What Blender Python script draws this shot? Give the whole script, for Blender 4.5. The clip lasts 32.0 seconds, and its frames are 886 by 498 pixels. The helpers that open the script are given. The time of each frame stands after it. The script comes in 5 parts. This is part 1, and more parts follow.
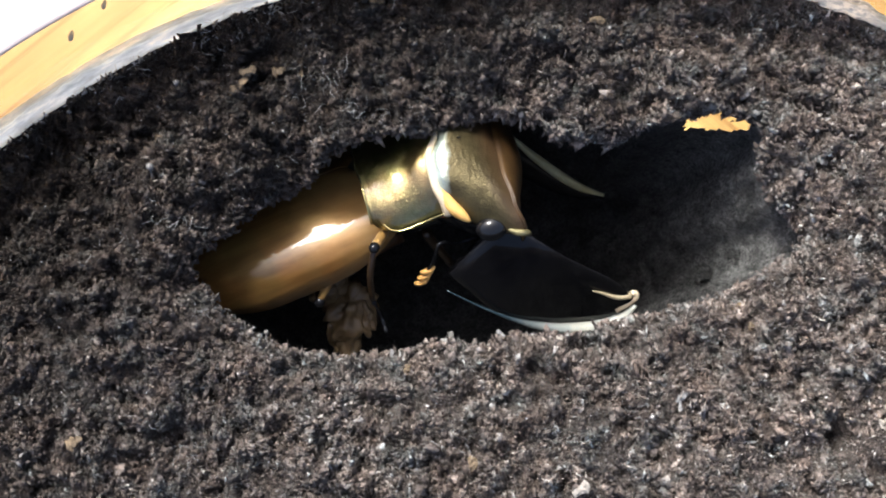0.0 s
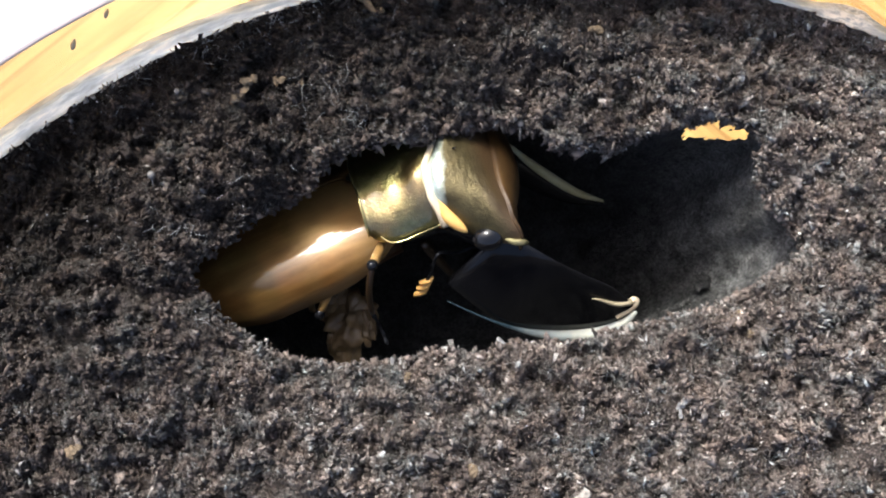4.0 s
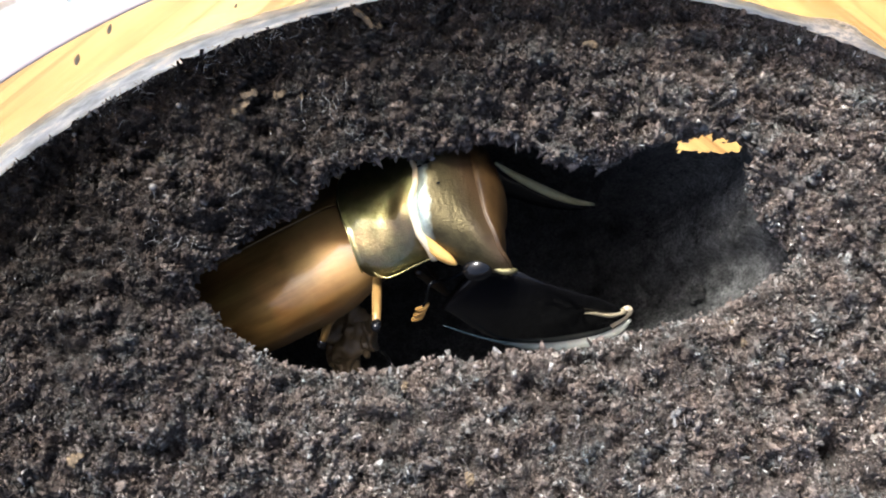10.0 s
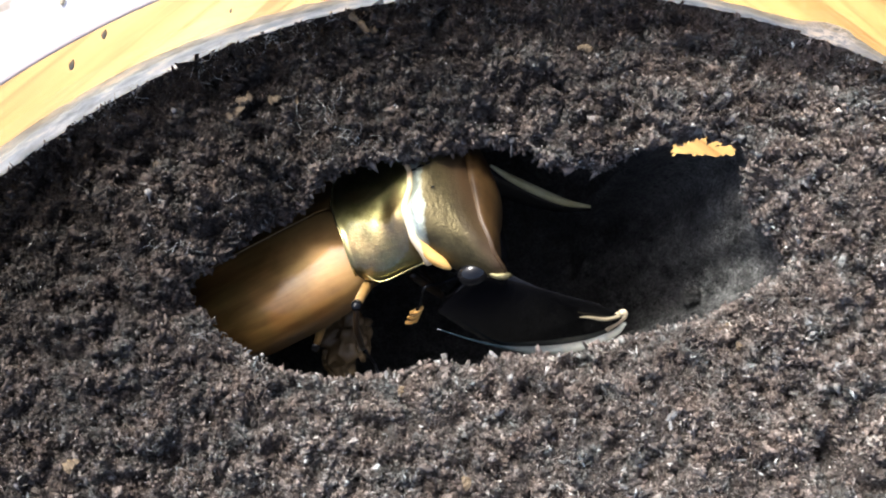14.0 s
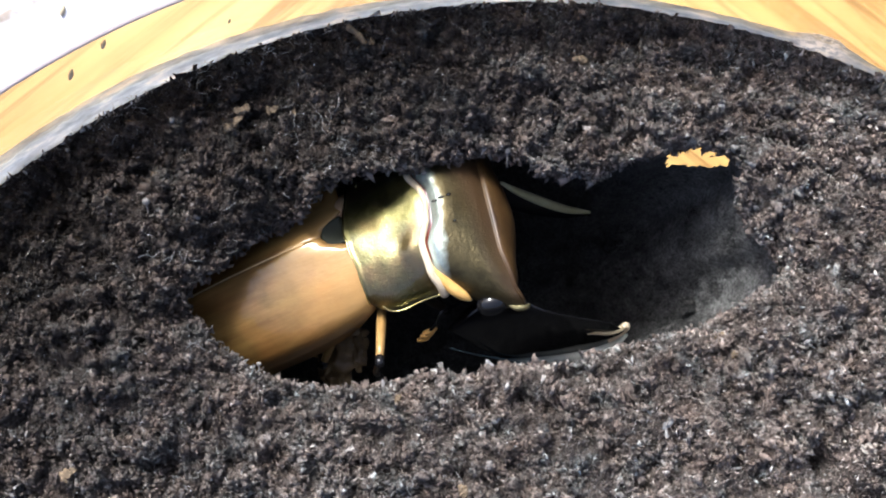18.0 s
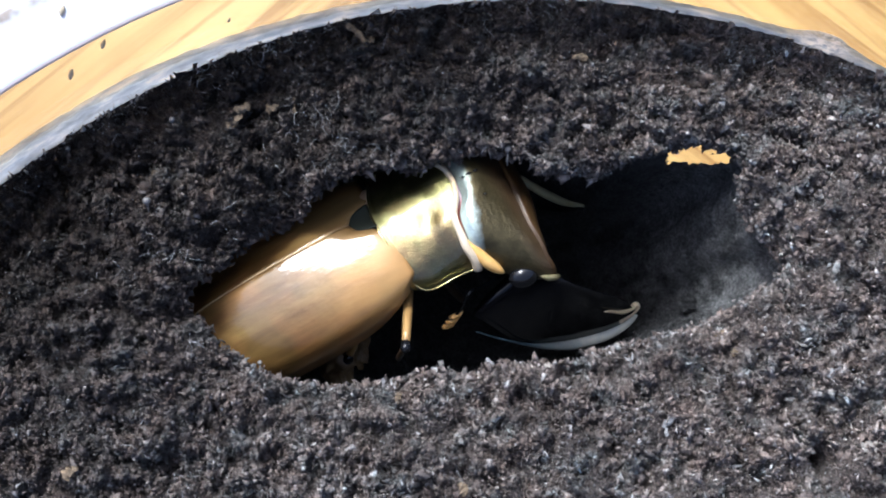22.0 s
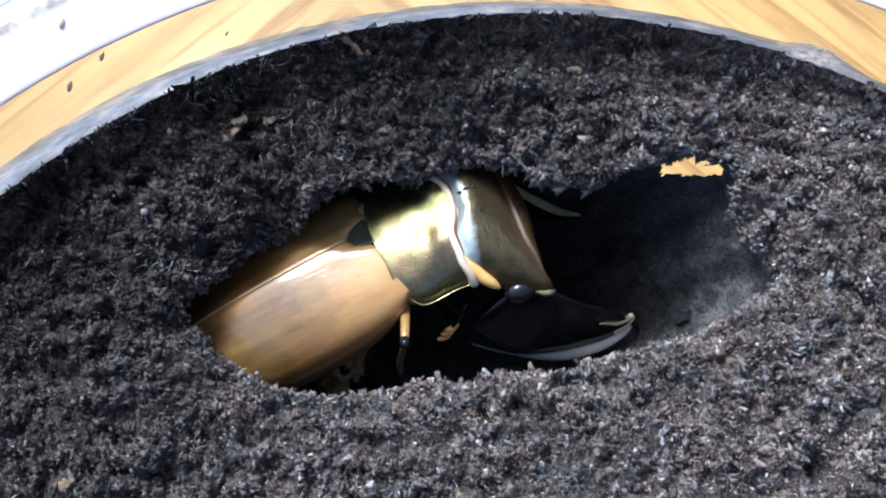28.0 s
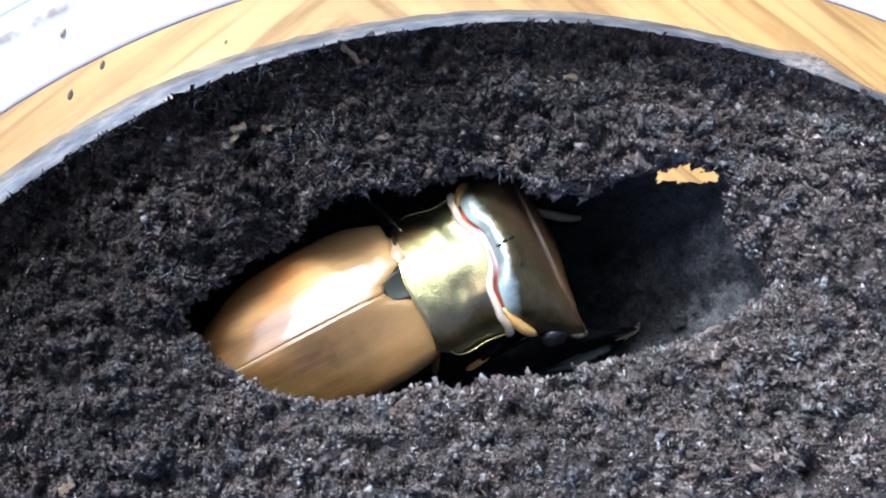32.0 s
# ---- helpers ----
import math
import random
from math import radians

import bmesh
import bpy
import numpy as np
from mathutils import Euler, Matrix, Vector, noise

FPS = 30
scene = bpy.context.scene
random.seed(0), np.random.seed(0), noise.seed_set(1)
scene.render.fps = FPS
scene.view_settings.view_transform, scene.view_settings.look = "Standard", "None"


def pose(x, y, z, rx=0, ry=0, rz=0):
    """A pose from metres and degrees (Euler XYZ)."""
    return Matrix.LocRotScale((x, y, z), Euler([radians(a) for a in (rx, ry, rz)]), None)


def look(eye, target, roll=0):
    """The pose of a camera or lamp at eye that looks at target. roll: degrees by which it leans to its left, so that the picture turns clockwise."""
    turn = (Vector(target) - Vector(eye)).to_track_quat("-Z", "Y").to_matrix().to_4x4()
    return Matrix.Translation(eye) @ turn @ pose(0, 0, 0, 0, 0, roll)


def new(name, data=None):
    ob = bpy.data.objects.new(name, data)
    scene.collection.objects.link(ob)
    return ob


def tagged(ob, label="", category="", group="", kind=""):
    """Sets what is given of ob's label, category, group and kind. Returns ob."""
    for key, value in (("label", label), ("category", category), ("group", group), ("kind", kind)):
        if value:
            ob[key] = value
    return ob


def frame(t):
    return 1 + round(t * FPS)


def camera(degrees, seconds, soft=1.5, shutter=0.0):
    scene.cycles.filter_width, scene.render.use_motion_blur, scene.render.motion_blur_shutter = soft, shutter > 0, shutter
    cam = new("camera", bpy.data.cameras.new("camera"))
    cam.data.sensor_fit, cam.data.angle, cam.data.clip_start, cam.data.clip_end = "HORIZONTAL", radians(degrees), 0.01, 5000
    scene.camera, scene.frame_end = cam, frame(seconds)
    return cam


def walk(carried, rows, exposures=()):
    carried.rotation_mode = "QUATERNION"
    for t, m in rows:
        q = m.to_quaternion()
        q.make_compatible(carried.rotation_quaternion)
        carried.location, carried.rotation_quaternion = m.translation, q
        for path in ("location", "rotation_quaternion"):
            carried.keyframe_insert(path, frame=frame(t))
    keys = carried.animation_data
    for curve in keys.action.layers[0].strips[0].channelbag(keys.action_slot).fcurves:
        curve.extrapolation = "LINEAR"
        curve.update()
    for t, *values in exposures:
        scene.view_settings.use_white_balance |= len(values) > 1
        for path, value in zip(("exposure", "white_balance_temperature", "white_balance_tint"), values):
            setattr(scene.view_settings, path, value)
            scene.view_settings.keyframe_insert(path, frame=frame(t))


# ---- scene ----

# The clip's lens and the hand-held path over the open cup.
cam = camera(46.0, 32.0, soft=1.9)
PATH = [
    (0, (-0.005172, 0.003727, 0.076076), (-0.007758, 0.012387, 0.0), -16.007),
    (0.5, (-0.005245, 0.003406, 0.076065), (-0.007741, 0.012551, 0.0), -14.681),
    (1, (-0.005051, 0.003556, 0.075889), (-0.007630, 0.012636, 0.0), -15.284),
    (1.5, (-0.005323, 0.003365, 0.075876), (-0.007750, 0.012482, 0.0), -14.353),
    (2, (-0.005367, 0.003605, 0.076132), (-0.007875, 0.012538, 0.0), -15.144),
    (2.5, (-0.005565, 0.003073, 0.076248), (-0.007914, 0.012618, 0.0), -13.263),
    (3, (-0.005433, 0.002765, 0.076255), (-0.007862, 0.012866, 0.0), -12.933),
    (3.5, (-0.005351, 0.002966, 0.076123), (-0.007807, 0.012897, 0.0), -13.330),
    (5.5, (-0.005289, 0.002560, 0.076540), (-0.007603, 0.013343, 0.0), -11.559),
    (6, (-0.005473, 0.002776, 0.076259), (-0.007655, 0.013103, 0.0), -11.420),
    (6.5, (-0.004988, 0.002856, 0.076386), (-0.007677, 0.013013, 0.0), -14.269),
    (7, (-0.005004, 0.002715, 0.076527), (-0.007701, 0.013092, 0.0), -14.051),
    (7.5, (-0.005125, 0.003164, 0.076884), (-0.007756, 0.013244, 0.0), -14.162),
    (8, (-0.005256, 0.002534, 0.076768), (-0.007760, 0.013446, 0.0), -12.423),
    (8.5, (-0.005181, 0.002843, 0.076767), (-0.007579, 0.013567, 0.0), -12.160),
    (9, (-0.005299, 0.002683, 0.076951), (-0.007498, 0.013554, 0.0), -11.024),
    (9.5, (-0.005150, 0.002395, 0.077046), (-0.007503, 0.013648, 0.0), -11.390),
    (10, (-0.004817, 0.002204, 0.077238), (-0.007556, 0.013797, 0.0), -12.798),
    (10.5, (-0.004657, 0.002195, 0.077017), (-0.007364, 0.013988, 0.0), -12.498),
    (11, (-0.005408, 0.002569, 0.076937), (-0.007348, 0.014001, 0.0), -9.261),
    (11.5, (-0.005125, 0.002369, 0.077250), (-0.007317, 0.013897, 0.0), -10.450),
    (12, (-0.004639, 0.002339, 0.077448), (-0.007303, 0.014045, 0.0), -12.526),
    (12.5, (-0.004766, 0.002264, 0.077559), (-0.007357, 0.014297, 0.0), -11.858),
    (13, (-0.004924, 0.002702, 0.077444), (-0.007309, 0.014449, 0.0), -11.244),
    (13.5, (-0.004857, 0.002113, 0.077060), (-0.007284, 0.014166, 0.0), -11.045),
    (14, (-0.005031, 0.002430, 0.077348), (-0.007241, 0.014109, 0.0), -10.451),
    (14.5, (-0.004988, 0.002352, 0.077565), (-0.007237, 0.014203, 0.0), -10.439),
    (16.5, (-0.005180, 0.001887, 0.077697), (-0.007034, 0.014567, 0.0), -8.025),
    (17, (-0.004976, 0.001506, 0.077743), (-0.006964, 0.014781, 0.0), -8.235),
    (17.5, (-0.004712, 0.001702, 0.077946), (-0.006941, 0.014938, 0.0), -9.318),
    (18, (-0.005266, 0.001676, 0.077654), (-0.006991, 0.014808, 0.0), -7.268),
    (18.5, (-0.005233, 0.001840, 0.077390), (-0.007042, 0.014485, 0.0), -7.964),
    (19, (-0.004990, 0.002134, 0.077631), (-0.006978, 0.014476, 0.0), -8.963),
    (19.5, (-0.004929, 0.001687, 0.077707), (-0.006927, 0.014688, 0.0), -8.540),
    (20, (-0.004848, 0.001678, 0.078069), (-0.006895, 0.014927, 0.0), -8.569),
    (20.5, (-0.004969, 0.001753, 0.077805), (-0.006888, 0.014941, 0.0), -8.081),
    (21, (-0.005079, 0.001952, 0.077598), (-0.006961, 0.014660, 0.0), -8.269),
    (21.5, (-0.005103, 0.002128, 0.077683), (-0.006921, 0.014671, 0.0), -8.067),
    (22, (-0.004850, 0.002183, 0.077777), (-0.007002, 0.014693, 0.0), -9.611),
    (22.5, (-0.004483, 0.001959, 0.077982), (-0.007009, 0.014905, 0.0), -10.892),
    (23, (-0.004696, 0.001405, 0.077927), (-0.006900, 0.015046, 0.0), -8.999),
    (23.5, (-0.004853, 0.001909, 0.077726), (-0.006933, 0.014832, 0.0), -9.070),
    (24, (-0.004889, 0.002040, 0.077926), (-0.006962, 0.014885, 0.0), -9.051),
    (24.5, (-0.005106, 0.001689, 0.078065), (-0.006922, 0.015039, 0.0), -7.665),
    (25, (-0.004804, 0.001511, 0.078129), (-0.006917, 0.015211, 0.0), -8.654),
    (25.5, (-0.004833, 0.001493, 0.078006), (-0.006897, 0.015098, 0.0), -8.515),
    (27.5, (-0.004697, 0.000870, 0.078289), (-0.006665, 0.015486, 0.0), -7.561),
    (28, (-0.005080, 0.001388, 0.078162), (-0.006716, 0.015516, 0.0), -6.612),
    (28.5, (-0.005170, 0.001158, 0.077853), (-0.006708, 0.015264, 0.0), -6.269),
    (29, (-0.004991, 0.001354, 0.078091), (-0.006649, 0.015269, 0.0), -6.803),
    (29.5, (-0.004835, 0.001390, 0.078368), (-0.006579, 0.015478, 0.0), -7.091),
    (30, (-0.004999, 0.001177, 0.078663), (-0.006557, 0.015740, 0.0), -6.039),
    (30.5, (-0.004777, 0.001014, 0.078473), (-0.006512, 0.015833, 0.0), -6.706),
    (31, (-0.004787, 0.001579, 0.078392), (-0.006565, 0.015652, 0.0), -7.292),
    (31.5, (-0.005132, 0.001023, 0.078521), (-0.006539, 0.015791, 0.0), -5.531),
    (32, (-0.004943, 0.001087, 0.078747), (-0.006521, 0.016014, 0.0), -6.125),
]
EXPOSURES = [(0, 1.27, 6080, 7), (13, 1.43, 6080, 7), (17.5, 1.39, 5950, 8), (19, 1.02, 5650, 8), (32, 1.1, 5080, 9)]
walk(cam, [(t, look(eye, target, roll)) for t, eye, target, roll in PATH], EXPOSURES)

# ---- daylight ----
SUN_FROM = Vector((-0.38, 0.71, 1.0)).normalized()
world = bpy.data.worlds.new("daylight")
scene.world = world
world.use_nodes = True
wn = world.node_tree.nodes
sky = wn.new("ShaderNodeTexSky")
sky.sky_type = "NISHITA"
sky.sun_disc = False
sky.air_density, sky.dust_density, sky.ozone_density = 0.5, 5.0, 0.5
sky.sun_elevation = math.asin(SUN_FROM.z)
sky.sun_rotation = math.atan2(SUN_FROM.x, SUN_FROM.y)
wn["Background"].inputs["Strength"].default_value = 0.15
world.node_tree.links.new(sky.outputs["Color"], wn["Background"].inputs["Color"])
sun_data = bpy.data.lights.new("sun", "SUN")
sun_data.energy, sun_data.angle, sun_data.color = 2.15, radians(17.0), (1.0, 0.96, 0.89)
sun = new("sun", sun_data)
sun.matrix_basis = look(SUN_FROM * 2, (0, 0, 0))

# ---- materials ----
CM = 0.01


def material(name, color, rough=0.5, metal=0.0, spec=0.5):
    m = bpy.data.materials.new(name)
    m.use_nodes = True
    b = m.node_tree.nodes["Principled BSDF"]
    b.inputs["Base Color"].default_value = (*color, 1)
    b.inputs["Roughness"].default_value = rough
    b.inputs["Metallic"].default_value = metal
    b.inputs["Specular IOR Level"].default_value = spec
    return m


def node(m, kind, **sockets):
    n = m.node_tree.nodes.new(kind)
    for key, value in sockets.items():
        n.inputs[key.replace("_", " ")].default_value = value
    return n


def wire(m, a, b):
    m.node_tree.links.new(a, b)


def ramp(m, factor, stops):
    r = m.node_tree.nodes.new("ShaderNodeValToRGB")
    for i, (p, c) in enumerate(stops):
        e = r.color_ramp.elements[i] if i < 2 else r.color_ramp.elements.new(p)
        e.position, e.color = p, (*c, 1)
    wire(m, factor, r.inputs["Fac"])
    return r.outputs["Color"]


def shader(m):
    return m.node_tree.nodes["Principled BSDF"]


def place(m):
    return m.node_tree.nodes.new("ShaderNodeTexCoord").outputs["Object"]


def noise_of(m, scale, detail=4.0, rough=0.6, stretch=None):
    n = node(m, "ShaderNodeTexNoise", Scale=scale, Detail=detail, Roughness=rough)
    if stretch:
        mp = m.node_tree.nodes.new("ShaderNodeMapping")
        mp.inputs["Scale"].default_value = stretch
        wire(m, place(m), mp.inputs["Vector"])
        wire(m, mp.outputs["Vector"], n.inputs["Vector"])
    else:
        wire(m, place(m), n.inputs["Vector"])
    return n.outputs["Fac"]


def bump(m, height, strength, distance):
    b = node(m, "ShaderNodeBump", Strength=strength, Distance=distance)
    wire(m, height, b.inputs["Height"])
    wire(m, b.outputs["Normal"], shader(m).inputs["Normal"])


def mixed(m, factor, a, b, how="MIX"):
    n = m.node_tree.nodes.new("ShaderNodeMix")
    n.data_type, n.blend_type = "RGBA", how
    for value, socket in ((factor, n.inputs[0]), (a, n.inputs[6]), (b, n.inputs[7])):
        if hasattr(value, "is_linked"):
            wire(m, value, socket)
        else:
            socket.default_value = value if isinstance(value, float) else (*value, 1)
    return n.outputs[2]


def damp_shade(m, tone, pale_gain=1.42):
    """Soil colour, darker and browner in uneven patches towards the wall: damp peat, and the shade there painted in.
    """
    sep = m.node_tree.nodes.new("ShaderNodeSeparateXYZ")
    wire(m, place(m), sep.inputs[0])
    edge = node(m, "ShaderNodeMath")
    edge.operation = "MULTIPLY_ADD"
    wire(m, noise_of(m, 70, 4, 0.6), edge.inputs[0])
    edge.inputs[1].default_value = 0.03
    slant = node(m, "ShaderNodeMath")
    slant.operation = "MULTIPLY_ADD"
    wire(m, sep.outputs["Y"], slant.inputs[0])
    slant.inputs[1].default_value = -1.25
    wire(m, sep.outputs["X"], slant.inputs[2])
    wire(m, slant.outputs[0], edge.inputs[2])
    dark_to_pale = node(m, "ShaderNodeMapRange", From_Min=-0.046, From_Max=0.003)
    wire(m, edge.outputs[0], dark_to_pale.inputs["Value"])
    gain = ramp(m, dark_to_pale.outputs[0], [(0.0, (0.25, 0.218, 0.19)), (0.5, (0.78, 0.765, 0.75)), (1.0, (pale_gain, pale_gain, pale_gain * 0.99))])
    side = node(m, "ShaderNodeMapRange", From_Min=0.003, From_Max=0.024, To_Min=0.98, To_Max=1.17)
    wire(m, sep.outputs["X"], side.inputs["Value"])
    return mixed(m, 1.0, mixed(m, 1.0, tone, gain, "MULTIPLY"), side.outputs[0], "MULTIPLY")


def soil_material():
    m = material("peat", (0.05, 0.035, 0.025), 0.75, 0, 0.35)
    tone = ramp(m, noise_of(m, 2600, 6, 0.8), [(0.36, (0.04, 0.033, 0.03)), (0.52, (0.115, 0.097, 0.087)), (0.68, (0.26, 0.225, 0.20))])
    patch = ramp(m, noise_of(m, 90, 3), [(0.35, (0.75, 0.72, 0.7)), (0.7, (1.2, 1.2, 1.2))])
    wire(m, damp_shade(m, mixed(m, 1.0, tone, patch, "MULTIPLY")), shader(m).inputs["Base Color"])
    bump(m, noise_of(m, 2600, 8, 0.85), 1.0, 0.0009)
    return m


def crumb_material():
    m = material("peat_crumb", (0.06, 0.045, 0.035), 0.62, 0, 0.3)
    g = m.node_tree.nodes.new("ShaderNodeNewGeometry")
    tone = ramp(m, g.outputs["Random Per Island"], [(0.0, (0.10, 0.084, 0.076)), (0.45, (0.165, 0.142, 0.130)),
                                                     (0.8, (0.235, 0.207, 0.192)), (0.96, (0.32, 0.30, 0.285)), (1.0, (0.55, 0.55, 0.55))])
    hue = ramp(m, noise_of(m, 420, 3, 0.6), [(0.34, (1.10, 0.99, 0.92)), (0.52, (1.06, 1.035, 1.015)), (0.66, (0.90, 1.02, 1.06))])
    tone = mixed(m, 1.0, tone, hue, "MULTIPLY")
    patch = ramp(m, noise_of(m, 160, 4, 0.65), [(0.35, (0.7, 0.68, 0.67)), (0.65, (1.2, 1.2, 1.2))])
    tone = mixed(m, 1.0, tone, patch, "MULTIPLY")
    grain = ramp(m, noise_of(m, 5000, 5, 0.75), [(0.3, (0.65, 0.65, 0.65)), (0.72, (1.35, 1.34, 1.33))])
    wire(m, damp_shade(m, mixed(m, 1.0, tone, grain, "MULTIPLY")), shader(m).inputs["Base Color"])
    shade = node(m, "ShaderNodeMapRange", To_Min=0.8, To_Max=0.2)
    wire(m, g.outputs["Random Per Island"], shade.inputs["Value"])
    wire(m, shade.outputs[0], shader(m).inputs["Roughness"])
    bump(m, noise_of(m, 6500, 5, 0.8), 1.0, 0.00022)
    return m


def wood_material():
    """Honey-coloured boards: soft streaks and fine dark lines, the grain meeting in a mitre."""
    m = material("honey_wood", (0.6, 0.36, 0.12), 0.5, 0, 0.3)
    turn = m.node_tree.nodes.new("ShaderNodeMapping")
    turn.inputs["Rotation"].default_value = (0, 0, radians(-50))
    parts = m.node_tree.nodes.new("ShaderNodeSeparateXYZ")
    wire(m, place(m), parts.inputs[0])
    off = node(m, "ShaderNodeMath")
    off.operation = "ADD"
    wire(m, parts.outputs["X"], off.inputs[0])
    off.inputs[1].default_value = 0.0216
    fold = node(m, "ShaderNodeMath")
    fold.operation = "ABSOLUTE"
    wire(m, off.outputs[0], fold.inputs[0])
    joined = m.node_tree.nodes.new("ShaderNodeCombineXYZ")
    wire(m, fold.outputs[0], joined.inputs[0])
    wire(m, parts.outputs["Y"], joined.inputs[1])
    wire(m, joined.outputs[0], turn.inputs["Vector"])

    def streak(scale, along, detail):
        mp = m.node_tree.nodes.new("ShaderNodeMapping")
        mp.inputs["Scale"].default_value = (1.0, along, 1.0)
        wire(m, turn.outputs["Vector"], mp.inputs["Vector"])
        n = node(m, "ShaderNodeTexNoise", Scale=scale, Detail=detail, Roughness=0.6, Distortion=0.4)
        wire(m, mp.outputs["Vector"], n.inputs["Vector"])
        return n.outputs["Fac"]

    tone = ramp(m, streak(150, 0.07, 3), [(0.3, (0.385, 0.216, 0.06)), (0.5, (0.515, 0.315, 0.098)), (0.72, (0.585, 0.385, 0.138))])
    lines = ramp(m, streak(420, 0.04, 4), [(0.35, (0.6, 0.52, 0.45)), (0.48, (1.0, 1.0, 1.0)), (0.8, (1.06, 1.06, 1.08))])
    wide = ramp(m, noise_of(m, 35, 3, 0.6), [(0.3, (0.84, 0.82, 0.8)), (0.7, (1.1, 1.1, 1.1))])
    wire(m, mixed(m, 1.0, mixed(m, 1.0, tone, lines, "MULTIPLY"), wide, "MULTIPLY"), shader(m).inputs["Base Color"])
    bump(m, noise_of(m, 300, 4), 0.15, 0.0003)
    return m


def clear_plastic(name, tint, rough, gloss_share):
    m = material(name, (1, 1, 1), rough)
    t = m.node_tree.nodes
    see = t.new("ShaderNodeBsdfTransparent")
    see.inputs["Color"].default_value = (*tint, 1)
    gloss = t.new("ShaderNodeBsdfGlossy")
    gloss.inputs["Roughness"].default_value = rough
    facing = node(m, "ShaderNodeLayerWeight", Blend=0.35)
    share = node(m, "ShaderNodeMath")
    share.operation = "MULTIPLY"
    wire(m, facing.outputs["Facing"], share.inputs[0])
    share.inputs[1].default_value = gloss_share
    mix = t.new("ShaderNodeMixShader")
    wire(m, share.outputs[0], mix.inputs[0])
    wire(m, see.outputs[0], mix.inputs[1])
    wire(m, gloss.outputs[0], mix.inputs[2])
    wire(m, mix.outputs[0], t["Material Output"].inputs["Surface"])
    return m


def smear_material():
    """Condensation and fine soil on the inside of the wall: lets light through in grey."""
    m = material("soiled_film", (0.5, 0.5, 0.5), 0.35)
    t = m.node_tree.nodes
    move = m.node_tree.nodes.new("ShaderNodeMapping")
    move.inputs["Location"].default_value = (0.0006, 0.0284, 0)
    wire(m, place(m), move.inputs["Vector"])
    sep = t.new("ShaderNodeSeparateXYZ")
    wire(m, move.outputs["Vector"], sep.inputs[0])
    turn = node(m, "ShaderNodeMath")
    turn.operation = "ARCTAN2"
    wire(m, sep.outputs["Y"], turn.inputs[0])
    wire(m, sep.outputs["X"], turn.inputs[1])
    arc = node(m, "ShaderNodeMath")
    arc.operation = "MULTIPLY"
    wire(m, turn.outputs[0], arc.inputs[0])
    arc.inputs[1].default_value = 0.063
    unrolled = t.new("ShaderNodeCombineXYZ")
    wire(m, arc.outputs[0], unrolled.inputs[0])
    wire(m, sep.outputs["Z"], unrolled.inputs[1])

    def smeared(scale, along, detail):
        mp = t.new("ShaderNodeMapping")
        mp.inputs["Scale"].default_value = (along, 1, 1)
        wire(m, unrolled.outputs[0], mp.inputs["Vector"])
        n = node(m, "ShaderNodeTexNoise", Scale=scale, Detail=detail, Roughness=0.62)
        wire(m, mp.outputs["Vector"], n.inputs["Vector"])
        return n.outputs["Fac"]

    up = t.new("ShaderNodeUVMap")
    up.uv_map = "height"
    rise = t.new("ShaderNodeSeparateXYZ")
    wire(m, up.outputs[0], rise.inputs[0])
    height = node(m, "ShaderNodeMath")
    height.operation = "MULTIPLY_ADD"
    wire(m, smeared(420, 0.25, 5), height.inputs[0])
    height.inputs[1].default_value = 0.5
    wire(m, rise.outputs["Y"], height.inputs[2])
    spots = smeared(900, 0.35, 5)
    tone = ramp(m, spots, [(0.34, (0.36, 0.44, 0.54)), (0.47, (0.54, 0.64, 0.75)), (0.56, (0.70, 0.79, 0.88)), (0.63, (0.97, 0.99, 1.0))])
    layers = ramp(m, height.outputs[0], [(0.52, (0.60, 0.60, 0.62)), (0.64, (1.12, 1.12, 1.14)), (0.82, (0.80, 0.86, 0.94)), (0.98, (1.05, 1.05, 1.02)), (1.2, (0.86, 0.84, 0.78))])
    tone = mixed(m, 1.0, tone, layers, "MULTIPLY")
    # Film tone along the arc: paler on the left, darker on the right.
    arc_tone = node(m, "ShaderNodeMapRange", From_Min=1.45, From_Max=2.1, To_Min=0.75, To_Max=1.1)
    wire(m, turn.outputs[0], arc_tone.inputs["Value"])
    tone = mixed(m, 1.0, tone, arc_tone.outputs[0], "MULTIPLY")
    # Glints of a white crystal cluster, painted into the film's colour.
    apart = node(m, "ShaderNodeMath")
    apart.operation = "SUBTRACT"
    wire(m, turn.outputs[0], apart.inputs[0])
    apart.inputs[1].default_value = radians(69.0)
    gap = node(m, "ShaderNodeMath")
    gap.operation = "ABSOLUTE"
    wire(m, apart.outputs[0], gap.inputs[0])
    frost_glint = node(m, "ShaderNodeMapRange", From_Min=0.012, From_Max=0.05, To_Min=1.0, To_Max=0.0)
    wire(m, gap.outputs[0], frost_glint.inputs["Value"])
    flecks = ramp(m, smeared(1300, 0.8, 4), [(0.42, (0, 0, 0)), (0.56, (1, 1, 1))])
    glint_flecks = mixed(m, 1.0, flecks, frost_glint.outputs[0], "MULTIPLY")
    tone = mixed(m, glint_flecks, tone, (0.98, 0.99, 1.0))
    patches = ramp(m, smeared(160, 0.35, 3), [(0.35, (0.78, 0.78, 0.8)), (0.65, (1.15, 1.15, 1.15))])
    tone = mixed(m, 1.0, tone, patches, "MULTIPLY")
    wire(m, tone, shader(m).inputs["Base Color"])
    bump(m, noise_of(m, 1200, 4), 0.6, 0.0004)
    glow = t.new("ShaderNodeBsdfTranslucent")
    wire(m, tone, glow.inputs["Color"])
    half = t.new("ShaderNodeMixShader")
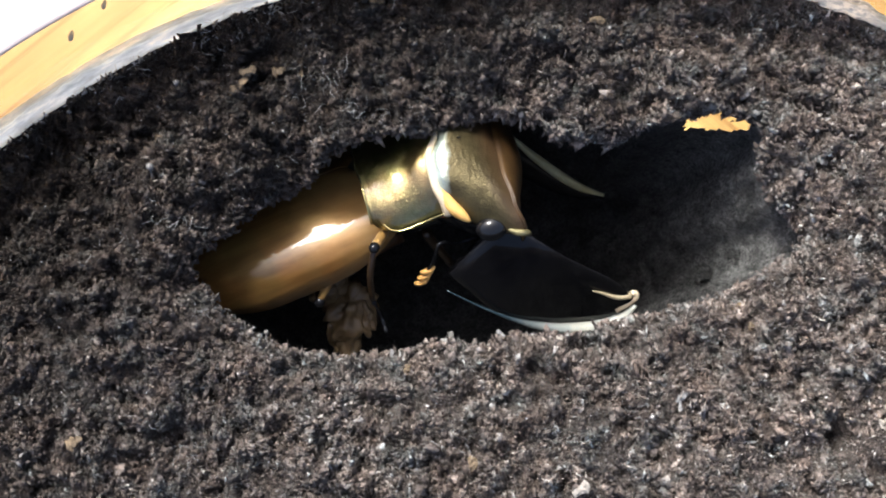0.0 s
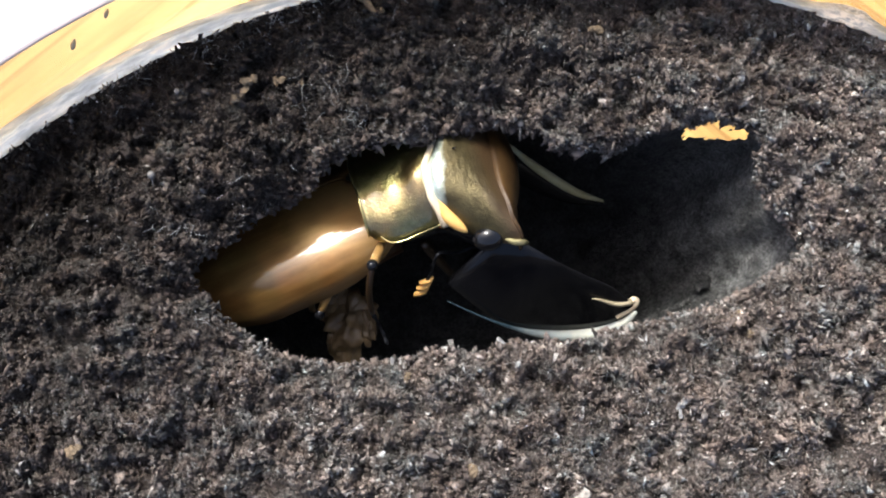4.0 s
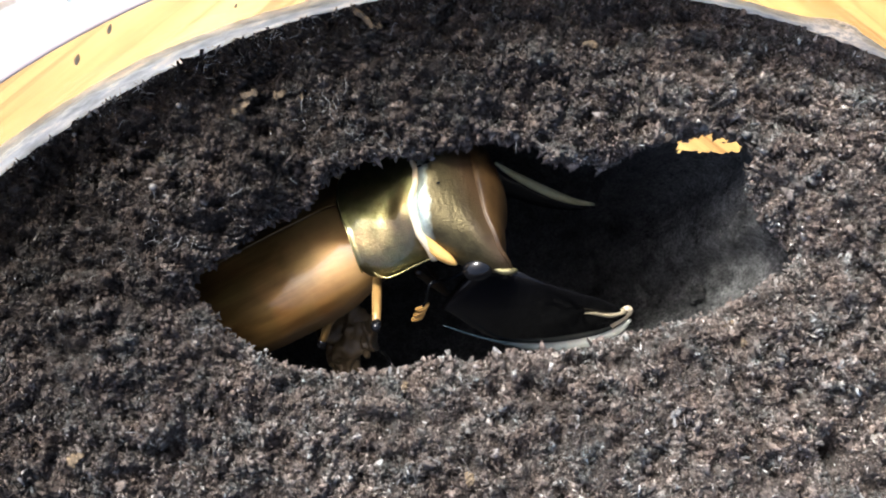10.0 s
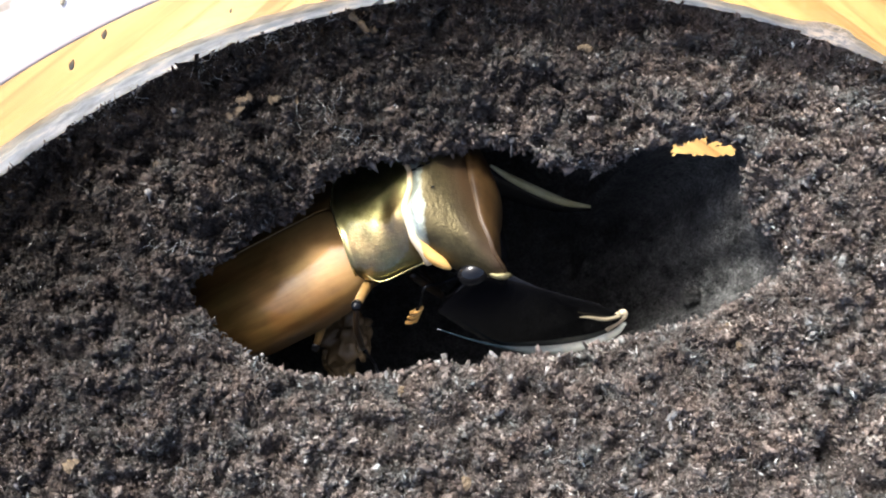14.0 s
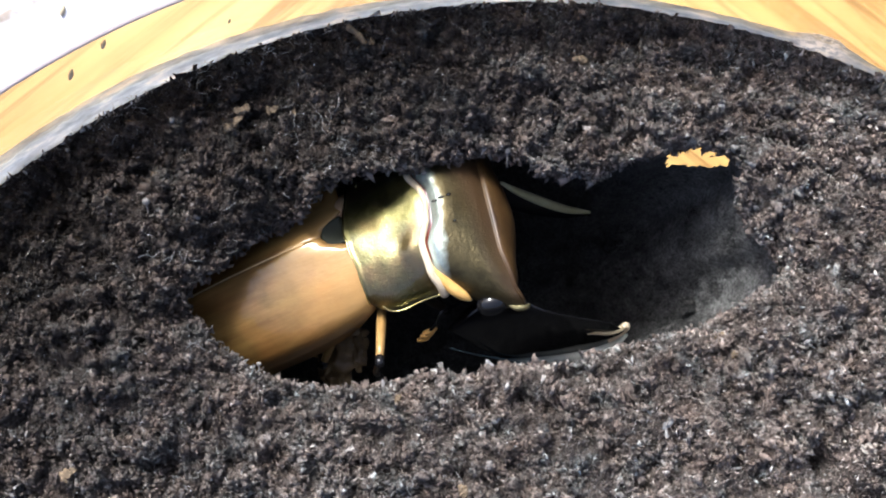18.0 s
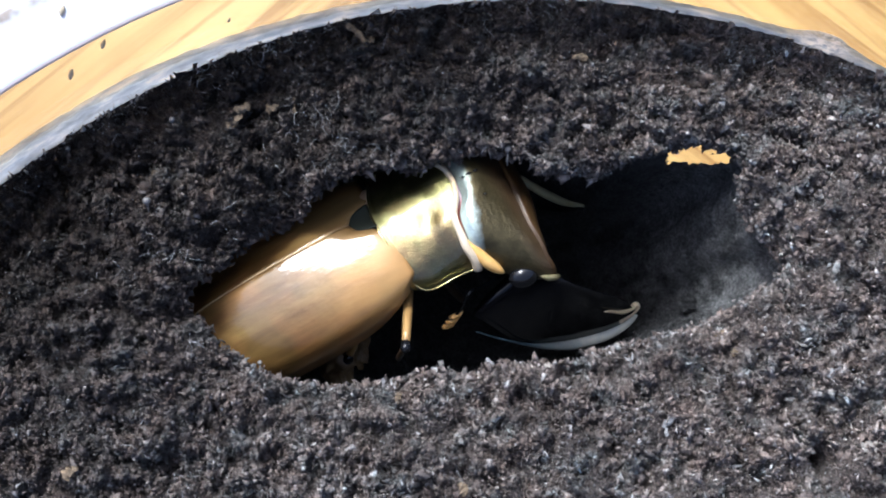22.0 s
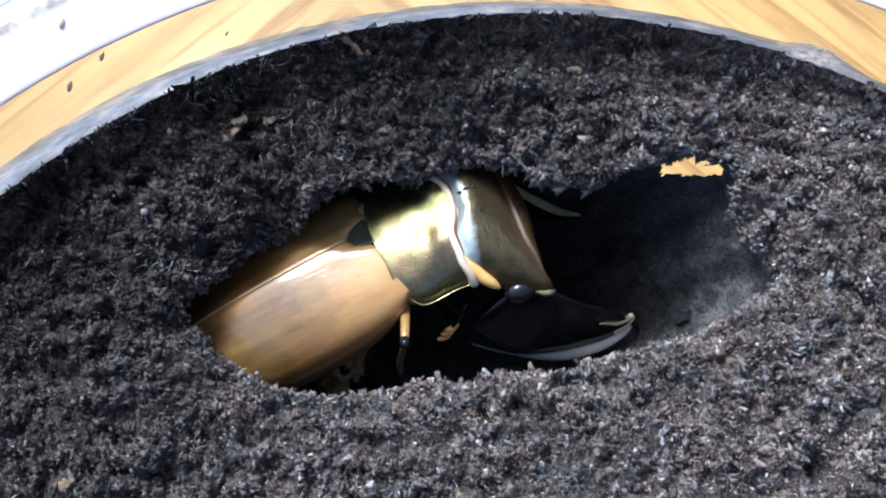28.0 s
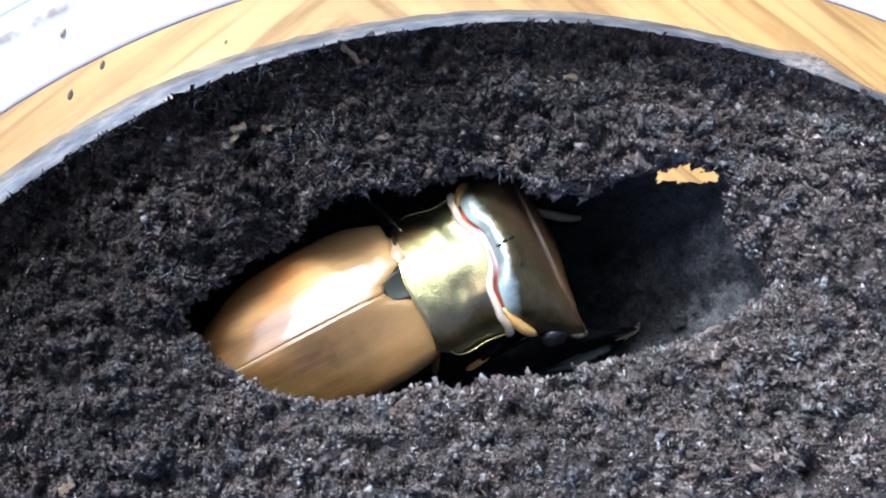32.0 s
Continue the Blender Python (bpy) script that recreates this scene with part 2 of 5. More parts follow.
    half.inputs[0].default_value = 0.72
    wire(m, shader(m).outputs[0], half.inputs[1])
    wire(m, glow.outputs[0], half.inputs[2])
    see = t.new("ShaderNodeBsdfTransparent")
    cover = node(m, "ShaderNodeMapRange", From_Min=1.08, From_Max=1.42, To_Min=0.98, To_Max=0.4)
    wire(m, height.outputs[0], cover.inputs["Value"])
    mix = t.new("ShaderNodeMixShader")
    wire(m, cover.outputs[0], mix.inputs[0])
    wire(m, see.outputs[0], mix.inputs[1])
    wire(m, half.outputs[0], mix.inputs[2])
    wire(m, mix.outputs[0], t["Material Output"].inputs["Surface"])
    return m


SOIL, CRUMB, WOOD, CLEAR, SMEAR = soil_material(), crumb_material(), wood_material(), clear_plastic("clear_plastic", (0.93, 0.94, 0.93), 0.1, 0.25), smear_material()
LIP = material("milky_plastic", (0.92, 0.93, 0.95), 0.3)


def let_light_through(m, share):
    t = m.node_tree.nodes
    see = t.new("ShaderNodeBsdfTransparent")
    mix = t.new("ShaderNodeMixShader")
    mix.inputs[0].default_value = share
    wire(m, shader(m).outputs[0], mix.inputs[1])
    wire(m, see.outputs[0], mix.inputs[2])
    wire(m, mix.outputs[0], t["Material Output"].inputs["Surface"])




def rim_marks():
    """Rings on the rim: a blue-grey line, and brown reflections painted in patches on its step."""
    sep = LIP.node_tree.nodes.new("ShaderNodeSeparateXYZ")
    shift = LIP.node_tree.nodes.new("ShaderNodeMapping")
    shift.inputs["Location"].default_value = (0.06 * CM, 2.84 * CM, 0)
    wire(LIP, place(LIP), shift.inputs["Vector"])
    wire(LIP, shift.outputs["Vector"], sep.inputs[0])
    flat = LIP.node_tree.nodes.new("ShaderNodeCombineXYZ")
    wire(LIP, sep.outputs["X"], flat.inputs["X"])
    wire(LIP, sep.outputs["Y"], flat.inputs["Y"])
    size = LIP.node_tree.nodes.new("ShaderNodeVectorMath")
    size.operation = "LENGTH"
    wire(LIP, flat.outputs[0], size.inputs[0])
    far = node(LIP, "ShaderNodeMapRange", From_Min=6.3 * CM, From_Max=7.3 * CM)
    wire(LIP, size.outputs["Value"], far.inputs["Value"])
    white = (0.8, 0.82, 0.85)
    step_reflection = ramp(LIP, noise_of(LIP, 160, 4, 0.6), [(0.42, (0.26, 0.18, 0.11)), (0.52, (0.42, 0.37, 0.32)), (0.6, white)])
    band = ramp(LIP, far.outputs[0], [(0.50, (0, 0, 0)), (0.535, (1, 1, 1)), (0.575, (1, 1, 1)), (0.61, (0, 0, 0))])
    line = ramp(LIP, far.outputs[0], [(0.69, white), (0.715, (0.24, 0.29, 0.36)), (0.74, white)])
    wire(LIP, mixed(LIP, band, line, step_reflection), shader(LIP).inputs["Base Color"])


rim_marks()
let_light_through(LIP, 0.08)
PEARL = material("drop_and_sparkle", (0.9, 0.92, 0.95), 0.08)
shader(PEARL).inputs["Transmission Weight"].default_value = 0.55
GROOVE = material("violet_grey", (0.62, 0.52, 0.48), 0.45)
CHAMBER = material("packed_soil", (0.12, 0.115, 0.105), 0.8, 0, 0.3)
chamber_tone = ramp(CHAMBER, noise_of(CHAMBER, 700, 7, 0.75), [(0.32, (0.14, 0.138, 0.135)), (0.66, (0.52, 0.515, 0.50))])
chamber_grain = ramp(CHAMBER, noise_of(CHAMBER, 3200, 5, 0.75), [(0.36, (0.4, 0.4, 0.41)), (0.64, (1.5, 1.5, 1.48))])
chamber_tone = mixed(CHAMBER, 1.0, chamber_tone, chamber_grain, "MULTIPLY")
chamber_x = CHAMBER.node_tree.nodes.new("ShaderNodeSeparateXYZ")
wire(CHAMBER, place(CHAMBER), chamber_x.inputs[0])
# The hollow's shade, painted into its wall's colour towards the left.
chamber_shade = node(CHAMBER, "ShaderNodeMapRange", From_Min=0.009, From_Max=0.0195, To_Min=0.26, To_Max=1.0)
wire(CHAMBER, chamber_x.outputs["X"], chamber_shade.inputs["Value"])
wire(CHAMBER, mixed(CHAMBER, 1.0, chamber_tone, chamber_shade.outputs[0], "MULTIPLY"), shader(CHAMBER).inputs["Base Color"])
bump(CHAMBER, noise_of(CHAMBER, 1500, 7, 0.8), 1.0, 0.002)
FLOOR = material("grey_floor", (0.3, 0.29, 0.27), 0.7)


def chitin(name, low, high, rough, metal, scale, stretch, coat=0.0, relief=0.25):
    """Beetle shell: two tones in a streaky grain, with fine relief."""
    m = material(name, high, rough, metal)
    grain = noise_of(m, scale, 5, 0.65, stretch)
    wire(m, ramp(m, grain, [(0.32, low), (0.68, high)]), shader(m).inputs["Base Color"])
    shader(m).inputs["Coat Weight"].default_value = coat
    shader(m).inputs["Coat Roughness"].default_value = 0.2
    bump(m, noise_of(m, scale * 9, 3, 0.6), relief, 0.00006)
    return m


def head_material():
    m = chitin("bronze_head", (0.05, 0.039, 0.017), (0.125, 0.1, 0.045), 0.44, 0.75, 500, (1, 1, 1), 0.05, 1.0)
    sep = m.node_tree.nodes.new("ShaderNodeSeparateXYZ")
    wire(m, place(m), sep.inputs[0])
    jit = node(m, "ShaderNodeMath")
    jit.operation = "MULTIPLY_ADD"
    wire(m, noise_of(m, 900, 4), jit.inputs[0])
    jit.inputs[1].default_value = 0.0012
    wire(m, sep.outputs["X"], jit.inputs[2])
    curve = node(m, "ShaderNodeMath")
    curve.operation = "MULTIPLY"
    wire(m, sep.outputs["Y"], curve.inputs[0])
    wire(m, sep.outputs["Y"], curve.inputs[1])
    bent = node(m, "ShaderNodeMath")
    bent.operation = "MULTIPLY_ADD"
    wire(m, curve.outputs[0], bent.inputs[0])
    bent.inputs[1].default_value = 20.0
    wire(m, jit.outputs[0], bent.inputs[2])
    band = node(m, "ShaderNodeMapRange", From_Min=0.0077, From_Max=0.0092, To_Min=1.0, To_Max=0.0)
    wire(m, bent.outputs[0], band.inputs["Value"])
    old = shader(m).inputs["Base Color"].links[0].from_socket
    tint = mixed(m, band.outputs[0], old, (0.80, 0.95, 0.88))
    gloss = node(m, "ShaderNodeMapRange", To_Min=0.46, To_Max=0.32)
    wire(m, band.outputs[0], gloss.inputs["Value"])
    wire(m, gloss.outputs[0], shader(m).inputs["Roughness"])
    # towards the front, and more on its left, the plate turns plain brown
    lean = node(m, "ShaderNodeMath")
    lean.operation = "MULTIPLY_ADD"
    wire(m, sep.outputs["Y"], lean.inputs[0])
    lean.inputs[1].default_value = 0.2
    wire(m, jit.outputs[0], lean.inputs[2])
    face = node(m, "ShaderNodeMapRange", From_Min=0.0100, From_Max=0.0116)
    wire(m, lean.outputs[0], face.inputs["Value"])
    wire(m, mixed(m, face.outputs[0], tint, (0.06, 0.034, 0.014)), shader(m).inputs["Base Color"])
    plain = node(m, "ShaderNodeMapRange", From_Min=0.0100, From_Max=0.0116, To_Min=0.75, To_Max=0.1)
    wire(m, lean.outputs[0], plain.inputs["Value"])
    wire(m, plain.outputs[0], shader(m).inputs["Metallic"])
    return m


def elytron_material():
    """Brown wing case with a silky gold sheen under a clear glossy skin, paler and finely grained at the front."""
    m = chitin("bronze_chitin", (0.17, 0.081, 0.023), (0.37, 0.205, 0.066), 0.46, 0.16, 200, (0.22, 1, 1), 0.75, 0.2)
    sep = m.node_tree.nodes.new("ShaderNodeSeparateXYZ")
    wire(m, place(m), sep.inputs[0])
    jit = node(m, "ShaderNodeMath")
    jit.operation = "MULTIPLY_ADD"
    wire(m, noise_of(m, 700, 5), jit.inputs[0])
    jit.inputs[1].default_value = 0.004
    wire(m, sep.outputs["X"], jit.inputs[2])
    front = node(m, "ShaderNodeMapRange", From_Min=-0.0065, From_Max=0.0018, To_Max=0.6)
    wire(m, jit.outputs[0], front.inputs["Value"])
    old = shader(m).inputs["Base Color"].links[0].from_socket
    streaks = ramp(m, noise_of(m, 420, 4, 0.6, (0.08, 1, 1)), [(0.35, (0.62, 0.56, 0.50)), (0.65, (1.22, 1.22, 1.2))])
    old = mixed(m, 1.0, old, streaks, "MULTIPLY")
    blotch = ramp(m, noise_of(m, 110, 3, 0.55), [(0.36, (0.56, 0.66, 0.62)), (0.5, (1.0, 1.0, 1.0)), (0.64, (1.35, 1.08, 0.8))])
    old = mixed(m, 1.0, old, blotch, "MULTIPLY")
    wire(m, mixed(m, front.outputs[0], old, (0.48, 0.29, 0.10)), shader(m).inputs["Base Color"])
    bump(m, noise_of(m, 2600, 4, 0.6, (0.4, 1, 1)), 0.35, 0.0001)
    shader(m).inputs["Specular IOR Level"].default_value = 0.2
    shader(m).inputs["Coat Roughness"].default_value = 0.06
    wave = node(m, "ShaderNodeBump", Strength=0.3, Distance=0.0002)
    wire(m, noise_of(m, 420, 5, 0.65, (0.3, 1, 1)), wave.inputs["Height"])
    wire(m, wave.outputs["Normal"], shader(m).inputs["Coat Normal"])
    return m


def membrane_material():
    """Red soft skin, lilac-white in the middle."""
    m = chitin("red_membrane", (0.42, 0.055, 0.02), (0.62, 0.15, 0.065), 0.4, 0.0, 300, (1, 1, 1))
    sep = m.node_tree.nodes.new("ShaderNodeSeparateXYZ")
    wire(m, place(m), sep.inputs[0])
    off = node(m, "ShaderNodeMath")
    off.operation = "ABSOLUTE"
    wire(m, sep.outputs["Y"], off.inputs[0])
    mid = node(m, "ShaderNodeMapRange", From_Min=0.0013, From_Max=0.0024, To_Min=1.0, To_Max=0.0)
    wire(m, off.outputs[0], mid.inputs["Value"])
    old = shader(m).inputs["Base Color"].links[0].from_socket
    wire(m, mixed(m, mid.outputs[0], old, (0.62, 0.46, 0.48)), shader(m).inputs["Base Color"])
    return m


ELYTRON = elytron_material()
GOLD = chitin("gold_chitin", (0.165, 0.148, 0.05), (0.32, 0.297, 0.123), 0.29, 0.95, 700, (1, 1, 1), 1.0, 1.0)
copper = ramp(GOLD, noise_of(GOLD, 170, 3, 0.55), [(0.52, (0, 0, 0)), (0.68, (0.75, 0.75, 0.75))])
wire(GOLD, mixed(GOLD, copper, shader(GOLD).inputs["Base Color"].links[0].from_socket, (0.26, 0.135, 0.055)), shader(GOLD).inputs["Base Color"])
shader(GOLD).inputs["Coat Roughness"].default_value = 0.12
shader(GOLD).inputs["Coat IOR"].default_value = 1.6
HEADGOLD = head_material()
RIMGOLD = material("polished_gold", (0.45, 0.38, 0.16), 0.15, 0.9)
FRONS = chitin("brown_chitin", (0.03, 0.015, 0.005), (0.10, 0.056, 0.019), 0.4, 0.1, 300, (1, 1, 1))
DARKGREEN = material("green_black_chitin", (0.03, 0.033, 0.022), 0.5, 0.0, 0.2)
BLACK = material("black_chitin", (0.006, 0.006, 0.007), 0.1, 0.0, 0.3)
BELLY = chitin("belly_chitin", (0.02, 0.010, 0.005), (0.09, 0.04, 0.015), 0.3, 0.1, 300, (1, 1, 1))
AMBER = chitin("amber_chitin", (0.55, 0.24, 0.045), (0.85, 0.55, 0.18), 0.35, 0.0, 250, (1, 1, 1))
LEGAMBER = chitin("leg_chitin", (0.27, 0.14, 0.04), (0.46, 0.30, 0.11), 0.3, 0.1, 300, (0.3, 1, 1))
LEGBROWN = chitin("shin_chitin", (0.012, 0.007, 0.004), (0.05, 0.028, 0.012), 0.3, 0.1, 300, (1, 1, 1))
WINGBASE = chitin("wing_base_skin", (0.34, 0.17, 0.08), (0.58, 0.42, 0.24), 0.4, 0.0, 500, (1, 1, 1))
PALE = material("pale_seam", (0.52, 0.36, 0.18), 0.35, 0.3)
TAN = chitin("tan_chitin", (0.36, 0.28, 0.16), (0.55, 0.47, 0.32), 0.35, 0.0, 300, (1, 1, 1))
CREAM = chitin("cream_cuticle", (0.52, 0.38, 0.21), (0.74, 0.63, 0.46), 0.35, 0.0, 300, (1, 1, 1))
MEMBRANE = membrane_material()
JAWEDGE = chitin("jaw_edge", (0.42, 0.49, 0.49), (0.68, 0.67, 0.56), 0.12, 0.0, 500, (1, 1, 1))


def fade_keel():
    """The keel is blue-black at its root and pale towards the tip, with the sky's sheen painted in."""
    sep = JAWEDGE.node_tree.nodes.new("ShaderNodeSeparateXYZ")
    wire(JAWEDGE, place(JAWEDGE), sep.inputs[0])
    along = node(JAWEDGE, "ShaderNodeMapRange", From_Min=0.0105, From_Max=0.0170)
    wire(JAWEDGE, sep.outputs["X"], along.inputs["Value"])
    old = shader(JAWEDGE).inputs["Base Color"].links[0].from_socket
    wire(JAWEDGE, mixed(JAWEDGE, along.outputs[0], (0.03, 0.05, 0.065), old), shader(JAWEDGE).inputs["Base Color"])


fade_keel()
JAWPALE = chitin("jaw_pale", (0.40, 0.33, 0.15), (0.56, 0.54, 0.32), 0.4, 0.0, 200, (1, 1, 1))
KNOB = chitin("knob_gold", (0.05, 0.04, 0.016), (0.32, 0.28, 0.14), 0.5, 0.7, 900, (1, 1, 1))
SKIN = chitin("shed_skin", (0.12, 0.075, 0.034), (0.36, 0.25, 0.13), 0.35, 0.0, 200, (1, 1, 1))
FLAKE = chitin("pale_flake", (0.12, 0.115, 0.11), (0.26, 0.255, 0.25), 0.5, 0.0, 900, (0.4, 1, 1))
SPECK = material("soil_speck", (0.42, 0.35, 0.24), 0.8)
EYE = material("eye", (0.008, 0.008, 0.009), 0.06, 0.0, 0.5)

# ---- mesh helpers, in centimetres ----


def mesh_of(name, verts, faces, mat, smooth=True):
    me = bpy.data.meshes.new(name)
    me.from_pydata([(x * CM, y * CM, z * CM) for x, y, z in verts], [], [tuple(f) for f in faces])
    me.materials.append(mat)
    if smooth:
        me.shade_smooth()
    me.update()
    return me


def part(name, me, parent, label=""):
    ob = new(name, me)
    ob.parent = parent
    if label:
        tagged(ob, label)
    return ob


def grid_faces(rows, cols, closed=False):
    f = []
    for i in range(rows - 1):
        for j in range(cols if closed else cols - 1):
            k = (j + 1) % cols
            f.append((i * cols + j, i * cols + k, (i + 1) * cols + k, (i + 1) * cols + j))
    return f


def lathe(profile, centre, n=180):
    v = []
    for r, z in profile:
        for j in range(n):
            a = 2 * math.pi * j / n
            v.append((centre[0] + r * math.cos(a), centre[1] + r * math.sin(a), z))
    return v, grid_faces(len(profile), n, True)


def smooth_table(keys, x):
    """Smooth reading of (place, value) pairs."""
    for (a, p), (b, q) in zip(keys, keys[1:]):
        if x <= b:
            s = min(max((x - a) / (b - a), 0), 1)
            s = s * s * (3 - 2 * s)
            return p + (q - p) * s
    return keys[-1][1]


def spline(keys, x):
    """Catmull-Rom reading of rows (place, values...)."""
    k = keys
    n = len(k)
    i = 0
    while i < n - 2 and x > k[i + 1][0]:
        i += 1
    a, b = k[i], k[i + 1]
    p, q = k[max(i - 1, 0)], k[min(i + 2, n - 1)]
    s = min(max((x - a[0]) / (b[0] - a[0]), 0), 1)
    out = []
    for c in range(1, len(a)):
        ma = (b[c] - p[c]) / max(b[0] - p[0], 1e-6) * (b[0] - a[0])
        mb = (q[c] - a[c]) / max(q[0] - a[0], 1e-6) * (b[0] - a[0])
        out.append((2 * s ** 3 - 3 * s * s + 1) * a[c] + (s ** 3 - 2 * s * s + s) * ma + (3 * s * s - 2 * s ** 3) * b[c] + (s ** 3 - s * s) * mb)
    return out


def tube(points, radii, n=10, flat=1.0):
    """A tapered tube along points, closed at both ends; flat squeezes it sideways."""
    pts = [Vector(p) for p in points]
    v, m = [], len(pts)
    side = None
    for i, p in enumerate(pts):
        d = (pts[min(i + 1, m - 1)] - pts[max(i - 1, 0)]).normalized()
        if side is None:
            side = d.cross(Vector((0.1, 0.2, 1))).normalized()
        side = (side - d * side.dot(d)).normalized()
        up = d.cross(side)
        for j in range(n):
            a = 2 * math.pi * j / n
            v.append(tuple(p + (side * math.cos(a) * flat + up * math.sin(a)) * radii[i]))
    f = grid_faces(m, n, True)
    f.append(tuple(range(n - 1, -1, -1)))
    f.append(tuple((m - 1) * n + j for j in range(n)))
    return v, f


def curve_points(ctrl, count):
    keys = [(i, *c) for i, c in enumerate(ctrl)]
    return [spline(keys, (len(ctrl) - 1) * i / (count - 1)) for i in range(count)]


# ---- table and floor ----
CUP = (-0.06, -2.84)
CUP_R = 6.3
TABLE_Z = -6.2
def box(x0, x1, y0, y1, z0, z1):
    v = [(x, y, z) for z in (z0, z1) for y in (y0, y1) for x in (x0, x1)]
    return v, [(0, 2, 3, 1), (4, 5, 7, 6), (0, 1, 5, 4), (2, 6, 7, 3), (0, 4, 6, 2), (1, 3, 7, 5)]


floor = tagged(new("floor", mesh_of("floor", *box(-2000, 2000, -2000, 2000, -84, -78), FLOOR, False)), "plain grey floor under the table", "floor", kind="structure")
table = tagged(new("table"), "honey-coloured wooden table top in bright sun", "table")
part("tabletop", mesh_of("tabletop", *box(-45, 55, -40, 40, TABLE_Z - 3, TABLE_Z), WOOD, False), table)
for lx in (-41, 51):
    for ly in (-36, 36):
        part("leg", mesh_of("leg", *box(lx - 2.5, lx + 2.5, ly - 2.5, ly + 2.5, -78, TABLE_Z - 3), WOOD, False), table)

# ---- the cup ----
cup = tagged(new("plastic_cup"), "clear plastic cup with a pale rim, full of dark soil", "cup")
wall_profile = [(5.35, TABLE_Z + 0.0), (CUP_R + 0.04, 0.0), (CUP_R + 0.14, 0.885)]
wall = part("wall", mesh_of("wall", *lathe(wall_profile, CUP), CLEAR), cup, "clear plastic wall")
base = part("base", mesh_of("base", *lathe([(0.01, TABLE_Z + 0.1), (5.3, TABLE_Z + 0.1)], CUP), CLEAR), cup)
RIM = [(CUP_R + 0.14, 0.885), (CUP_R + 0.15, 0.897), (CUP_R + 0.2, 0.905), (CUP_R + 0.5, 0.92), (CUP_R + 0.54, 0.96), (CUP_R + 0.6, 0.97), (CUP_R + 0.78, 0.97), (CUP_R + 0.84, 1.02), (CUP_R + 0.95, 1.04),
       (CUP_R + 1.02, 1.0), (CUP_R + 1.04, 0.9), (CUP_R + 1.02, 0.7)]
lip = part("rim", mesh_of("rim", *lathe(RIM, CUP), LIP), cup, "pale milky stepped rim")
fv, NF = [], 480
for q in range(7):
    for j in range(NF):
        deg = 360 * j / NF
        top = smooth_table(((0, 0.14), (60, 0.10), (72, 0.14), (96, 0.21), (122, 0.33), (180, 0.36), (360, 0.14)), deg)
        top += 0.13 * math.exp(-((deg - 69) / 2.0) ** 2) + 0.008 * noise.noise((deg * 0.3, 1, 1)) + 0.003 * noise.noise((deg * 2.5, 1, 5))
        h = -0.12 + (top + 0.12) * q / 6
        r = CUP_R - 0.01 + 0.08 * h + 0.015 * noise.noise((deg * 1.5, h * 12, 2))
        fv.append((CUP[0] + r * math.cos(radians(deg)), CUP[1] + r * math.sin(radians(deg)), h))
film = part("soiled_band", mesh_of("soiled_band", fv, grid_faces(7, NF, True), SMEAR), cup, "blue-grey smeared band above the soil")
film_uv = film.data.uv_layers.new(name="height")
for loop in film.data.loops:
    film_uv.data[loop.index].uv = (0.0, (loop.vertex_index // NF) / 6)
groove = part("groove", mesh_of("groove", *lathe([(CUP_R + 0.13, 0.865), (CUP_R + 0.122, 0.875), (CUP_R + 0.13, 0.888), (CUP_R + 0.143, 0.893)], CUP), GROOVE), cup, "thin violet-grey line under the rim")

# ---- the soil with its hollow ----
HOLE = (-0.35, 1.4)
LIP_RADII = (2.26, 2.08, 1.99, 2.12, 1.82, 1.2, 1.05, 0.94, 0.88, 0.89, 0.91, 0.94, 0.95, 0.96, 0.96, 0.95, 0.95, 0.99, 1.09, 1.22, 1.33, 1.46, 1.61, 1.83, 2.12, 2.355, 2.21, 2.055, 1.83, 1.58, 1.36, 1.15, 1.03, 0.94, 0.92, 0.89, 0.87, 0.82, 0.87, 0.89, 0.93, 0.99, 1.05, 1.14, 1.26, 1.46, 1.76, 2.04)
UNDERCUT = ((0, 0.08), (25, 0.15), (50, 0.7), (90, 0.8), (135, 0.9), (180, 1.35), (215, 0.9), (270, 0.35), (320, 0.1), (360, 0.08))


def lip_base(a):
    """Smooth outline of the hollow."""
    d = (math.degrees(a) % 360) / 7.5
    i = int(d) % 48
    s = d - int(d)
    p0, p1, p2, p3 = (LIP_RADII[(i + k) % 48] for k in (-1, 0, 1, 2))
    return p1 + 0.5 * s * (p2 - p0 + s * (2 * p0 - 5 * p1 + 4 * p2 - p3 + s * (3 * (p1 - p2) + p3 - p0)))


def lip_radius(a):
    """Outline of the hollow with its crumbly edge."""
    r = lip_base(a)
    x, y = r * math.cos(a), r * math.sin(a)
    return r + 0.05 * noise.noise((x * 3, y * 3, 4)) + 0.035 * noise.noise((x * 9, y * 9, 2))


def wall_radius(a):
    dx, dy = HOLE[0] - CUP[0], HOLE[1] - CUP[1]
    c, s = math.cos(a), math.sin(a)
    b = dx * c + dy * s
    return -b + math.sqrt(b * b - dx * dx - dy * dy + CUP_R * CUP_R)


LIP_SLUMP = ((-1.85, 0.0), (-1.65, -0.04), (-1.45, 0.0), (-1.25, 0.12), (-0.9, 0.23), (-0.6, 0.23), (0.0, 0.15), (0.6, 0.04), (1.0, 0.0))


